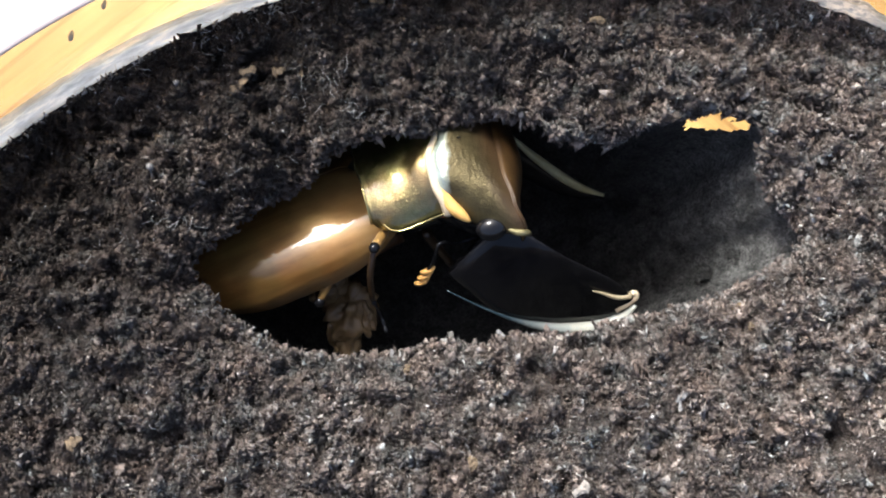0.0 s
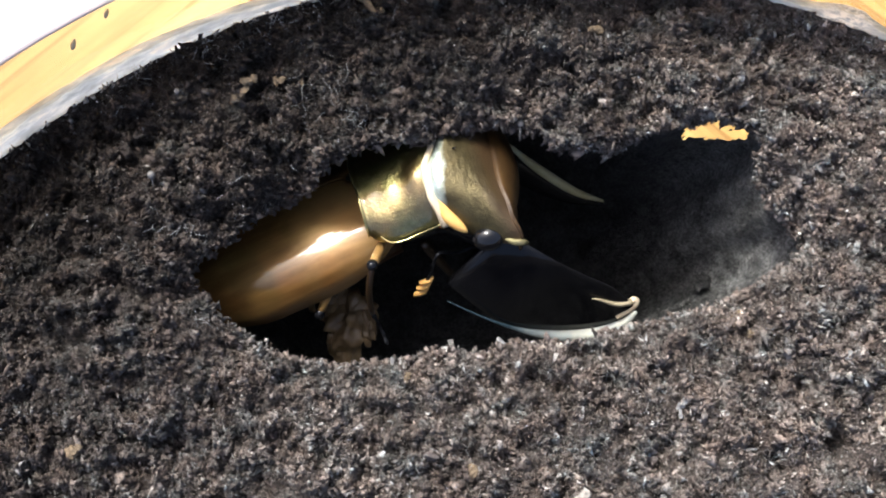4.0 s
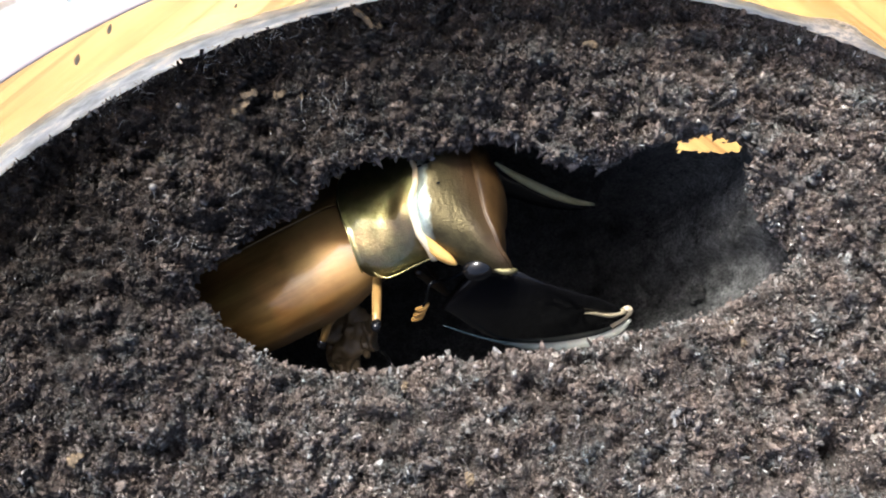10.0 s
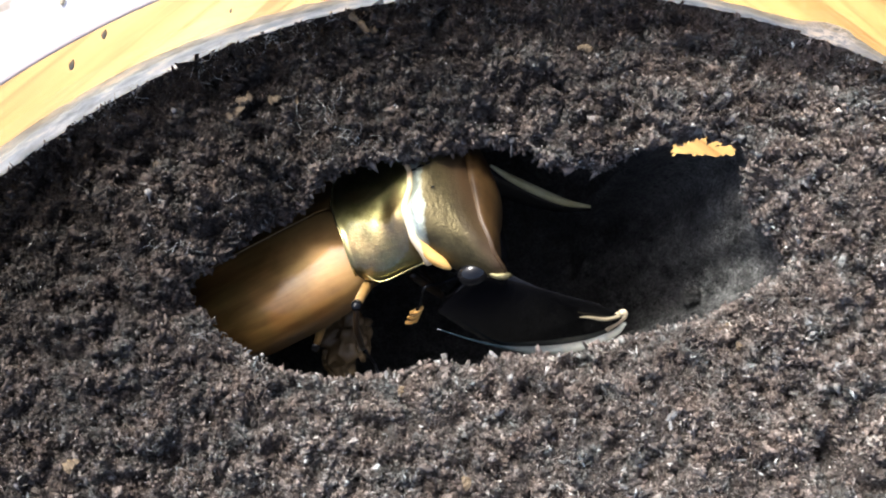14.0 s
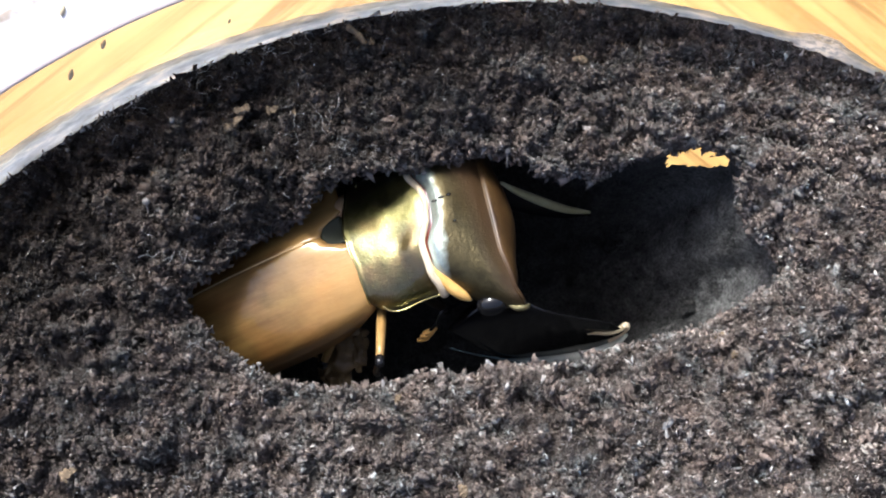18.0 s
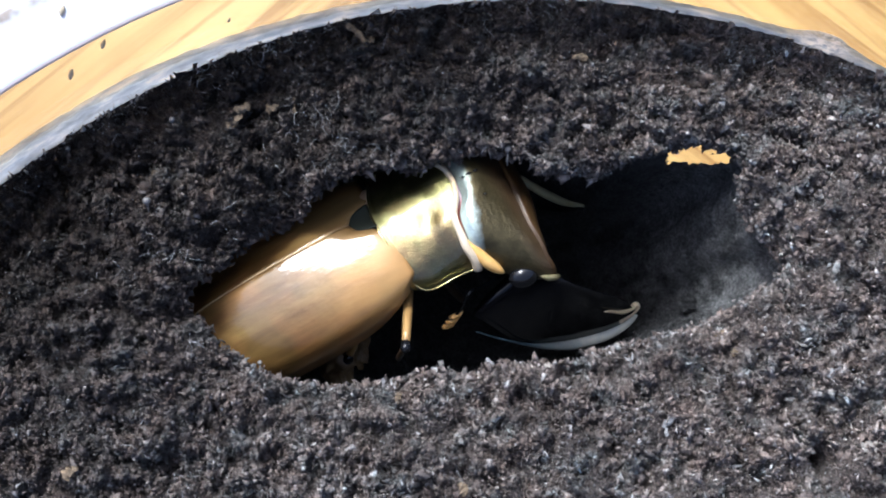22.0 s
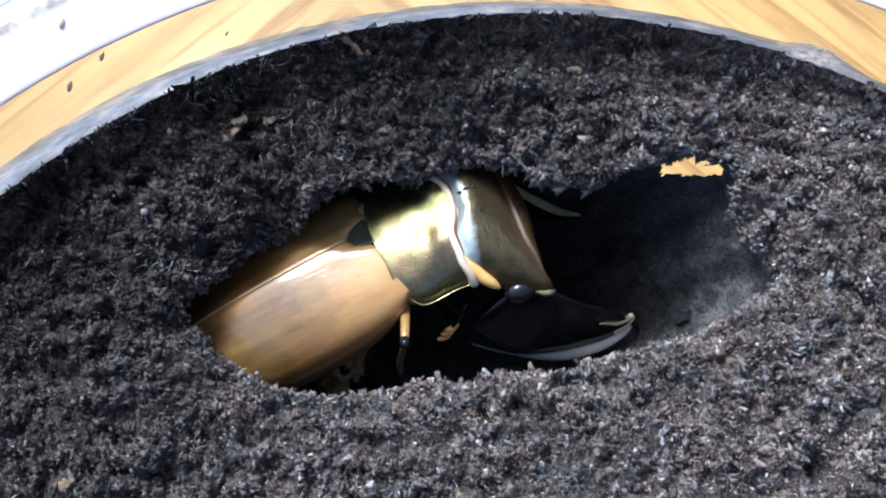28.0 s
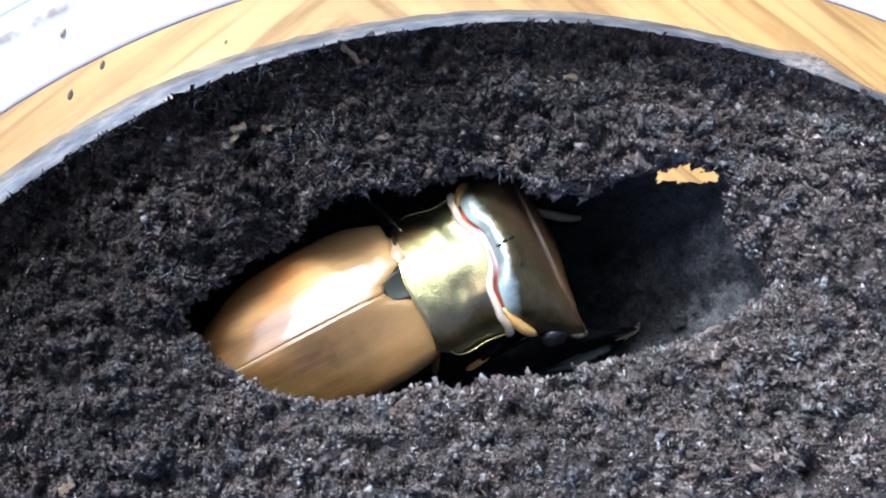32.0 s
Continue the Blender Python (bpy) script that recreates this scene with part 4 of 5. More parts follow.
# the shed pupal skin under the beetle
skin = tagged(new("shed_skin"), "crumpled brown shed pupal skin on the hollow's floor", "shed skin")
skin.location = (-1.68 * CM, 0.85 * CM, -1.95 * CM)
for k, (x, y, z, sx, sy, sz, rz) in enumerate(((0, 0.05, 0.1, 0.3, 0.2, 0.16, 70), (-0.05, -0.22, 0.05, 0.16, 0.2, 0.1, 20), (0.16, 0.0, 0.15, 0.2, 0.1, 0.08, 100), (-0.16, 0.22, 0.2, 0.2, 0.14, 0.12, 40))):
    v = []
    for i in range(24):
        th = math.pi * (i + 0.3) / 23.6
        for j in range(44):
            g = 2 * math.pi * j / 44
            p = Vector((math.sin(th) * math.cos(g), math.sin(th) * math.sin(g), math.cos(th)))
            w = 1 + 0.5 * noise.noise(p * 1.8 + Vector((k * 3, 0, 0))) - 0.35 * abs(noise.noise(p * 4 + Vector((0, k * 3, 0))))
            v.append((p.x * sx * w, p.y * sy * w, p.z * sz * w))
    fold = part("fold", mesh_of("fold", v, grid_faces(24, 44, True), SKIN), skin)
    fold.matrix_basis = pose(x * CM, y * CM, z * CM, 20 * k, 15, rz)

# ---- the stag beetle, nose along +x, back up ----
beetle = tagged(new("stag_beetle"), "bronze and gold stag beetle with black jaws in its hollow", "beetle")


def sample(keys, count):
    a, b = keys[0][0], keys[-1][0]
    return [(a + (b - a) * i / (count - 1), *spline(keys, a + (b - a) * i / (count - 1))) for i in range(count)]


def thick(ob, cm):
    s = ob.modifiers.new("thickness", "SOLIDIFY")
    s.thickness, s.offset = cm * CM, -1
    return ob


def across(s, w, top, edge, full):
    """A point of a back shield's cross-section; s from -1 (right edge) over 0 (middle) to 1 (left edge)."""
    u = min(abs(s) * 1.5, 0.75)
    if abs(s) > 0.5:
        a = math.asin(0.75 ** (full / 2))
        a += (math.pi / 2 - a) * (abs(s) * 2 - 1)
        u = math.sin(a) ** (2 / full)
    return math.copysign(w * u, s), edge + (top - edge) * max(1 - u ** full, 0) ** (1 / full)


def shield(name, mat, keys, front, rear, lo=-1.0, hi=1.0, rows=36, cols=48, dent=None, label="", parent=None):
    """A back shield; keys: (0 front to 1 rear, half width, top, edge, fullness); front and rear give x by the distance from the midline."""
    v = []
    for i in range(rows):
        q = i / (rows - 1)
        w, top, edge, full = spline(keys, q)
        for j in range(cols + 1):
            s = lo + (hi - lo) * j / cols
            y, z = across(s, w, top, edge, full)
            d = abs(y)
            x = front(d) + (rear(d) - front(d)) * q
            v.append((x, y, z + (dent(x, y) if dent else 0)))
    return part(name, mesh_of(name, v, grid_faces(rows, cols + 1), mat), parent or beetle, label)


def underbody(keys, name, mat, parent=None):
    v = []
    rows = sample(keys, 24)
    n = 20
    for x, w, top, low_z in rows:
        for j in range(n):
            a = 2 * math.pi * j / n
            v.append((x, w * math.cos(a), (top + low_z) / 2 + (top - low_z) / 2 * math.sin(a)))
    f = grid_faces(24, n, True) + [tuple(range(n - 1, -1, -1)), tuple(23 * n + j for j in range(n))]
    return part(name, mesh_of(name, v, f, mat), parent or beetle)


# the hind body carries the wing cases and turns on the waist
hind = underbody([(-2.0, 0.05, -0.15, -0.25), (-1.6, 0.45, 0.05, -0.42), (-0.8, 0.57, 0.2, -0.52), (0.02, 0.5, 0.15, -0.48)], "abdomen", BELLY)
underbody([(0.13, 0.36, 0.0, -0.45), (0.35, 0.46, 0.26, -0.45), (0.7, 0.5, 0.38, -0.4)], "thorax", BLACK)


# wing cases: front edge notched for the scutellum, shoulders rounded
def ely_front(d):
    return smooth_table(((0, -0.19), (0.075, -0.15), (0.115, -0.04), (0.19, 0.06), (0.35, 0.10), (0.55, 0.09), (0.69, -0.11)), d)


def left_front(d):
    return ely_front(d) - smooth_table(((0, 0.0), (0.16, 0.0), (0.3, 0.05), (0.7, 0.05)), d)


def ely_rear(d):
    return -2.12 + 0.35 * (d / 0.65) ** 2


def ely_dent(x, y):
    d = abs(y)
    roof = 0.22 * (math.sqrt(d * d + 0.001) - 0.0316) + 0.22 * d * d
    return -roof + 0.003 * math.exp(-(d / 0.05) ** 2) - 0.006 * math.exp(-((x + 0.32) / 0.12) ** 2 - ((d - 0.2) / 0.09) ** 2) + 0.006 * math.exp(-((x + 0.16) / 0.1) ** 2 - ((d - 0.5) / 0.1) ** 2)


ELY = [(0.0, 0.62, 0.295, 0.16, 3.5), (0.05, 0.655, 0.318, 0.1, 5.0), (0.2, 0.68, 0.328, 0.02, 6.5), (0.5, 0.675, 0.32, -0.02, 6.5), (0.75, 0.61, 0.26, -0.06, 5.0), (0.92, 0.38, 0.11, -0.12, 3.0), (1.0, 0.12, -0.06, -0.16, 2.0)]
for lo, hi in ((0.0, 1.0), (-1.0, 0.0)):
    case = ELY if lo < 0 else [(q, w + 0.05, top, edge + 0.03, full) for q, w, top, edge, full in ELY]
    thick(shield("elytron", ELYTRON, case, ely_front if lo < 0 else left_front, ely_rear, lo, hi, 48, 40, ely_dent, "", hind), 0.025)
seam = [(x, 0.0, spline(ELY, (-0.22 - x) / 1.9)[1] - 0.001) for x in (-0.22 - 1.85 * i / 30 for i in range(31))]
part("seam", mesh_of("seam", *tube(seam, [0.007] * 31, 8), PALE), hind, "pale ridge where the wing cases meet")
# scutellum: a small dark dished shield in the notch
v, f = [], []
for i in range(7):
    for j in range(13):
        s = -1 + 2 * j / 12
        x = 0.02 - 0.2 * i / 6
        w = 0.12 * math.sqrt(max(1 - (i / 6.2) ** 2.2, 0))
        v.append((x, s * w, 0.285 - 0.03 * (1 - s * s) * (1 - i / 6)))
thick(part("scutellum", mesh_of("scutellum", v, grid_faces(7, 13), DARKGREEN), hind, "dark greenish scutellum"), 0.02)


v = []
for i in range(6):
    for j in range(11):
        v.append((0.1 - 0.05 * i, 0.13 + 0.032 * j, 0.262 - 0.004 * i - 0.0035 * (j - 2) ** 2 + 0.008 * math.sin(i * 1.7)))
thick(part("wing_base", mesh_of("wing_base", v, grid_faces(6, 11), WINGBASE), hind, "amber and cream skin at the wing base"), 0.01)


# pronotum: saddle with a thin raised rear margin and a wavy cream front rim
def pro_rear(d):
    return smooth_table(((0, 0.0), (0.12, 0.015), (0.35, 0.055), (0.52, 0.07), (0.7, 0.13)), d)


def pro_front(d):
    return smooth_table(((0, 0.70), (0.1, 0.685), (0.33, 0.60), (0.5, 0.615), (0.66, 0.68)), d)


def pro_dent(x, y):
    d = abs(y)
    z = -0.022 * math.exp(-((x - 0.42) / 0.09) ** 2 - ((d - 0.22) / 0.1) ** 2)
    z += 0.02 * math.exp(-((x - 0.5) / 0.07) ** 2 - ((d - 0.33) / 0.09) ** 2)
    z -= 0.01 * math.exp(-((x - 0.2) / 0.08) ** 2 - ((d - 0.4) / 0.08) ** 2)
    z += 0.018 * math.exp(-((x - pro_rear(d) - 0.01) / 0.012) ** 2)
    return z + 0.0025 * noise.noise((x * 12, y * 12, 3))


PRO = [(0.0, 0.63, 0.475, 0.11, 2.0), (0.12, 0.605, 0.465, 0.05, 2.0), (0.35, 0.60, 0.42, 0.0, 2.0), (0.65, 0.62, 0.38, 0.0, 2.0), (0.85, 0.60, 0.36, 0.01, 2.0), (1.0, 0.54, 0.33, 0.05, 2.1)]
thick(shield("pronotum", GOLD, PRO, pro_front, pro_rear, -1, 1, 40, 64, pro_dent), 0.03)


def edge_line(keys, q, xf, n=60, lift=0.0):
    w, top, edge, full = spline(keys, q)
    out = []
    for j in range(n + 1):
        y, z = across(-1 + 2 * j / n, w, top, edge, full)
        out.append((xf(abs(y)), y, z + lift))
    return out


rim = edge_line(PRO, 0.0, lambda d: pro_front(d) + 0.005, 60, 0.0)
part("front_rim", mesh_of("front_rim", *tube(rim, [0.022 + 0.02 * abs(-1 + j / 30) for j in range(61)], 10), CREAM), beetle, "cream front rim of the pronotum")
back = edge_line(PRO, 1.0, pro_rear, 60, 0.008)
part("rear_rim", mesh_of("rear_rim", *tube(back, [0.009] * 61, 8), RIMGOLD), beetle, "polished rear rim of the pronotum")
low = [(x, s * y, z) for s in (-1,) for x, y, z in curve_points([(0.14, 0.55, 0.09), (0.22, 0.63, 0.045), (0.32, 0.645, 0.035), (0.5, 0.62, 0.06), (0.66, 0.635, 0.12)], 20)]
for s in (1, -1):
    part("side_rim", mesh_of("side_rim", *tube([(x, -s * y, z) for x, y, z in low], [0.007] * 20, 8), RIMGOLD), beetle)
flap_v, flap_f = [], []
for i in range(9):
    q = i / 8
    for j in range(5):
        flap_v.append((0.12 - 0.13 * q + 0.14 * (j / 4) * (1 - q), 0.55 + 0.32 * q, 0.24 - 0.1 * q - 0.16 * (j / 4) * (1 - q * 0.8)))
thick(part("flap", mesh_of("flap", flap_v, grid_faces(9, 5), BLACK), beetle, "dark thin rear corner plate"), 0.015)

part("flap_edge", mesh_of("flap_edge", *tube(curve_points([(0.16, 0.46, 0.235), (0.12, 0.6, 0.205), (0.08, 0.72, 0.16), (0.035, 0.865, 0.11)], 14), [0.011] * 14, 8), RIMGOLD), beetle, "shiny edge of the corner plate")

# soft neck between pronotum and head
MEM = [(0.0, 0.585, 0.43, 0.06, 2.0), (1.0, 0.595, 0.44, 0.04, 2.0)]
shield("neck", MEMBRANE, MEM, lambda d: pro_front(d) + 0.2, lambda d: pro_front(d) - 0.08, -1, 1, 6, 48, None, "red-brown soft neck")


# head: domed, sloping to sharp front corners, frons dropping between them
def head_rear(d):
    return smooth_table(((0, 0.755), (0.12, 0.75), (0.34, 0.668), (0.5, 0.675), (0.62, 0.725)), d)


def head_front(d):
    return smooth_table(((0, 1.2), (0.4, 1.2), (0.7, 1.24), (0.9, 1.31)), d)


def head_dent(x, y):
    d = abs(y)
    z = 0.006 * math.exp(-((x - 0.98) / 0.12) ** 2) * noise.noise((x * 45, y * 14, 1)) * min(d / 0.4, 1)
    z -= 0.03 * math.exp(-((x - 1.08) / 0.1) ** 2 - (d / 0.3) ** 2)
    return z


HEAD = [(0.0, 0.83, 0.26, -0.05, 2.6), (0.2, 0.82, 0.38, -0.05, 2.5), (0.45, 0.76, 0.46, -0.02, 2.3), (0.7, 0.68, 0.51, 0.03, 2.3), (0.88, 0.62, 0.50, 0.08, 2.6), (1.0, 0.585, 0.44, 0.1, 2.6)]
head = shield("head", HEADGOLD, HEAD, head_front, head_rear, -1, 1, 44, 72, head_dent)
thick(head, 0.03)
underbody([(0.62, 0.5, 0.4, -0.35), (0.9, 0.6, 0.4, -0.55), (1.2, 0.62, 0.15, -0.6), (1.32, 0.5, -0.05, -0.5)], "throat", BLACK, head)
front_line = edge_line(HEAD, 0.0, head_front, 60)
v = []
for i in range(14):
    q = i / 13
    for j, (x, y, z) in enumerate(front_line):
        t = abs(y) / 0.83
        v.append((x + 0.2 * math.sin(q * math.pi * 0.62) * max(1 - t ** 1.6, 0) - 0.04 * q, y * (1 - 0.1 * q), z - 0.55 * q ** 1.6 * (1 - 0.55 * t)))
face_rim = v[9 * 61:10 * 61]
thick(part("face_plate", mesh_of("face_plate", v, grid_faces(14, 61), FRONS), head, "brown concave front of the head"), 0.02)
part("face_rim", mesh_of("face_rim", *tube(face_rim, [0.003 + 0.012 * (j / 60) ** 2 * math.sin(math.pi * j / 60) for j in range(61)], 8), LEGAMBER), head, "amber edge of the face")
part("brow", mesh_of("brow", *tube(front_line, [0.009] * 61, 8), FRONS), head)
for x, y, r in ((0.86, 0.0, 0.018), (0.80, -0.015, 0.014), (0.92, 0.01, 0.014), (0.83, -0.31, 0.013), (0.81, 0.31, 0.013), (0.92, -0.22, 0.010)):
    z = across(abs(y) / 0.66 * 0.62, 0.66, 0.505, 0.03, 2.1)[1] + 0.004
    v, f = tube([(x - r * 1.6, y, z), (x, y, z + 0.006), (x + r * 1.6, y, z)], [r * 0.3, r, r * 0.3], 8, 1.0)
    part("speck", mesh_of("speck", [(a, b, z + (c - z) * 0.3) for a, b, c in v], f, BLACK), head, "black speck")


KEEL = [(0.6, -0.80, -0.6, 0.004), (0.83, -0.85, -0.81, 0.008), (1.05, -0.87, -1.01, 0.016), (1.275, -0.88, -1.17, 0.036), (1.505, -0.88, -1.28, 0.05), (1.8, -0.87, -1.335, 0.052), (2.02, -0.85, -1.285, 0.04), (2.12, -0.83, -1.2, 0.024)]
# jaws: down-curved sickles with an inner tooth and a pale tip
for side in (1, -1):
    if side < 0:
        upper = curve_points([(1.15, -0.6, -0.1), (1.41, -0.8, -0.24), (1.66, -0.82, -0.52), (1.93, -0.82, -0.81), (2.06, -0.82, -1.03), (2.13, -0.82, -1.16)], 30)
        lower = curve_points([(0.62, -0.66, -0.55), (0.95, -0.82, -0.96), (1.27, -0.83, -1.24), (1.5, -0.83, -1.34), (1.85, -0.83, -1.39), (2.13, -0.82, -1.18)], 30)
        gauge = 0.05
    else:
        upper = curve_points([(1.36, 0.4, -0.18), (1.5, 0.41, -0.42), (1.72, 0.4, -0.73), (1.92, 0.39, -0.95), (2.11, 0.38, -1.09)], 30)
        lower = curve_points([(1.2, 0.42, -0.5), (1.38, 0.43, -0.66), (1.62, 0.42, -0.9), (1.88, 0.4, -1.06), (2.12, 0.38, -1.12)], 30)
        gauge = 0.09
    v, n = [], 20
    for i, (p, q) in enumerate(zip(upper, lower)):
        p, q = Vector(p), Vector(q)
        half = (p - q) / 2
        deep = gauge * (1 - 0.75 * (i / 29) ** 1.5)
        for j in range(n):
            g = 2 * math.pi * j / n
            c, s = math.cos(g), math.sin(g)
            v.append(tuple((p + q) / 2 + half * math.copysign(abs(c) ** 0.75, c) + Vector((0, 1, 0)) * s * deep))
    f = grid_faces(30, n, True) + [tuple(range(n - 1, -1, -1)), tuple(29 * n + j for j in range(n))]
    part("mandible", mesh_of("mandible", v, f, BLACK), head, "black down-curved jaw")
    if side < 0:
        edge = curve_points(KEEL, 40)
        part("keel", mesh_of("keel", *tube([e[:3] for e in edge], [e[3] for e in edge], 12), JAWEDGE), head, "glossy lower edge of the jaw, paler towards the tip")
    if side < 0:
        part("tip", mesh_of("tip", *tube(curve_points([(1.95, -0.85, -1.21), (2.07, -0.81, -1.17), (2.13, -0.79, -1.12), (2.1, -0.80, -1.07)], 14), [0.022 + 0.02 * math.sin(i / 13 * math.pi) for i in range(14)], 10), CREAM), head, "pale hooked tip")
        part("tooth", mesh_of("tooth", *tube(curve_points([(1.76, -0.88, -0.85), (1.83, -0.865, -0.91), (1.96, -0.85, -1.03), (2.09, -0.81, -1.09)], 12), [0.003 + 0.027 * (i / 11) for i in range(12)], 8), TAN), head, "cream inner edge")
    else:
        part("upper_edge", mesh_of("upper_edge", *tube(curve_points([(1.36, 0.39, -0.16), (1.5, 0.39, -0.40), (1.72, 0.39, -0.71), (1.92, 0.38, -0.93), (2.12, 0.38, -1.08)], 20), [0.014 + 0.03 * math.sin(math.pi * i / 19) for i in range(20)], 8), JAWPALE), head, "pale upper edge of the jaw")

    # eye, cheek and the gold knob before the eye
    v, f = [], []
    for i in range(11):
        th = math.pi * i / 10
        for j in range(18):
            g = 2 * math.pi * j / 18
            v.append((1.04 + 0.125 * math.cos(th), side * 0.765 + 0.095 * math.sin(th) * math.cos(g), -0.005 + 0.105 * math.sin(th) * math.sin(g)))
    part("eye", mesh_of("eye", v, grid_faces(11, 18, True), EYE), head, "glossy black eye")
    part("cheek", mesh_of("cheek", *tube(curve_points([(0.66, side * 0.47, 0.335), (0.72, side * 0.56, 0.255), (0.775, side * 0.635, 0.18), (0.84, side * 0.69, 0.115), (0.89, side * 0.725, 0.07)], 14), [0.01, 0.022, 0.033, 0.041, 0.047, 0.05, 0.052, 0.052, 0.05, 0.046, 0.04, 0.032, 0.022, 0.01], 10), AMBER), head, "amber and cream cheek")
    part("knob", mesh_of("knob", *tube(curve_points([(1.15, side * 0.79, 0.0), (1.22, side * 0.84, -0.02), (1.3, side * 0.84, -0.05), (1.33, side * 0.81, -0.1)], 10), [0.01, 0.018, 0.023, 0.026, 0.028, 0.028, 0.026, 0.022, 0.016, 0.008], 12), KNOB), head, "pale gold knob before the eye")

    # elbowed antenna with a three-leaved amber club
    part("antenna", mesh_of("antenna", *tube(curve_points([(0.95, side * 0.5, -0.35), (0.75, side * 0.55, -0.33), (0.62, side * 0.64, -0.2), (0.53, side * 0.66, -0.38), (0.47, side * 0.66, -0.47)], 22), [0.016 if i % 2 else 0.011 for i in range(22)], 8), BLACK), head, "thin black antenna")
    for k in range(3):
        c = (0.47 - 0.035 * k, side * 0.66, -0.47 - 0.062 * k)
        part("club_leaf", mesh_of("club_leaf", *tube([(c[0] - 0.06, c[1], c[2] - 0.005), (c[0] - 0.02, c[1], c[2] - 0.012), (c[0] + 0.03, c[1], c[2] + 0.0), (c[0] + 0.065, c[1], c[2] + 0.03)], [0.015, 0.026, 0.026, 0.012], 8), AMBER), head, "amber club leaf")

# legs; the right middle one moves about its hip
HIP = (0.14, -0.42, -0.18)
THIGH = 0.66


def leg(hip, length, mat=LEGAMBER, name="leg"):
    """A leg whose thigh runs along +x from its hip."""
    ob = part(name, mesh_of(name, *tube([(0, 0, 0), (length * 0.1, 0, 0), (length * 0.4, 0, 0), (length * 0.75, 0, 0), (length * 0.94, 0, 0)], [0.03, 0.038, 0.041, 0.037, 0.032], 12), mat), beetle, "amber thigh" if mat is LEGAMBER else "dark brown thigh")
    part("knee", mesh_of("knee", *tube([(length * 0.9, 0, 0), (length * 0.95, 0, 0), (length, 0, 0), (length * 1.05, 0, 0), (length * 1.08, 0, 0)], [0.026, 0.039, 0.044, 0.036, 0.013], 12), BLACK), ob, "shiny black knee")
    part("shin", mesh_of("shin", *tube(curve_points([(length, 0, 0), (length * 0.85, -0.09, -0.22), (length * 0.6, -0.14, -0.45)], 10), [0.022, 0.024, 0.025, 0.026, 0.026, 0.026, 0.026, 0.026, 0.025, 0.02], 10), LEGBROWN), ob, "dark brown shin")
    part("foot", mesh_of("foot", *tube(curve_points([(length * 0.6, -0.14, -0.45), (length * 0.45, -0.12, -0.62), (length * 0.48, -0.1, -0.75)], 12), [0.012 + 0.01 * (i % 3 == 1) for i in range(12)], 8), BLACK), ob, "jointed foot")
    return ob


def aim(hip, knee):
    """The pose of a thigh at hip that points at knee."""
    d = (Vector(knee) - Vector(hip)).normalized()
    side = Vector((1, 0, 0))
    side = (side - d * side.dot(d)).normalized()
    up = d.cross(side)
    m = Matrix((d, side, up)).transposed().to_4x4()
    return Matrix.Translation(Vector(hip) * CM) @ m


moving_leg = leg(HIP, THIGH)
for hip, knee in (((-0.9, -0.3, -0.35), (-1.2, -0.42, -0.8)), ((-0.2, -0.4, -0.25), (-0.47, -0.62, -0.56)), ((-0.3, 0.4, -0.3), (-0.6, 0.62, -0.75)), ((0.14, 0.42, -0.18), (0.0, 0.6, -0.75)), ((0.45, 0.42, -0.25), (0.75, 0.5, -0.75)), ((0.45, -0.4, -0.3), (0.62, -0.35, -0.85))):
    leg(hip, 0.55, LEGAMBER if hip[1] < 0 and hip[0] < 0 else LEGBROWN).matrix_basis = aim(hip, knee)


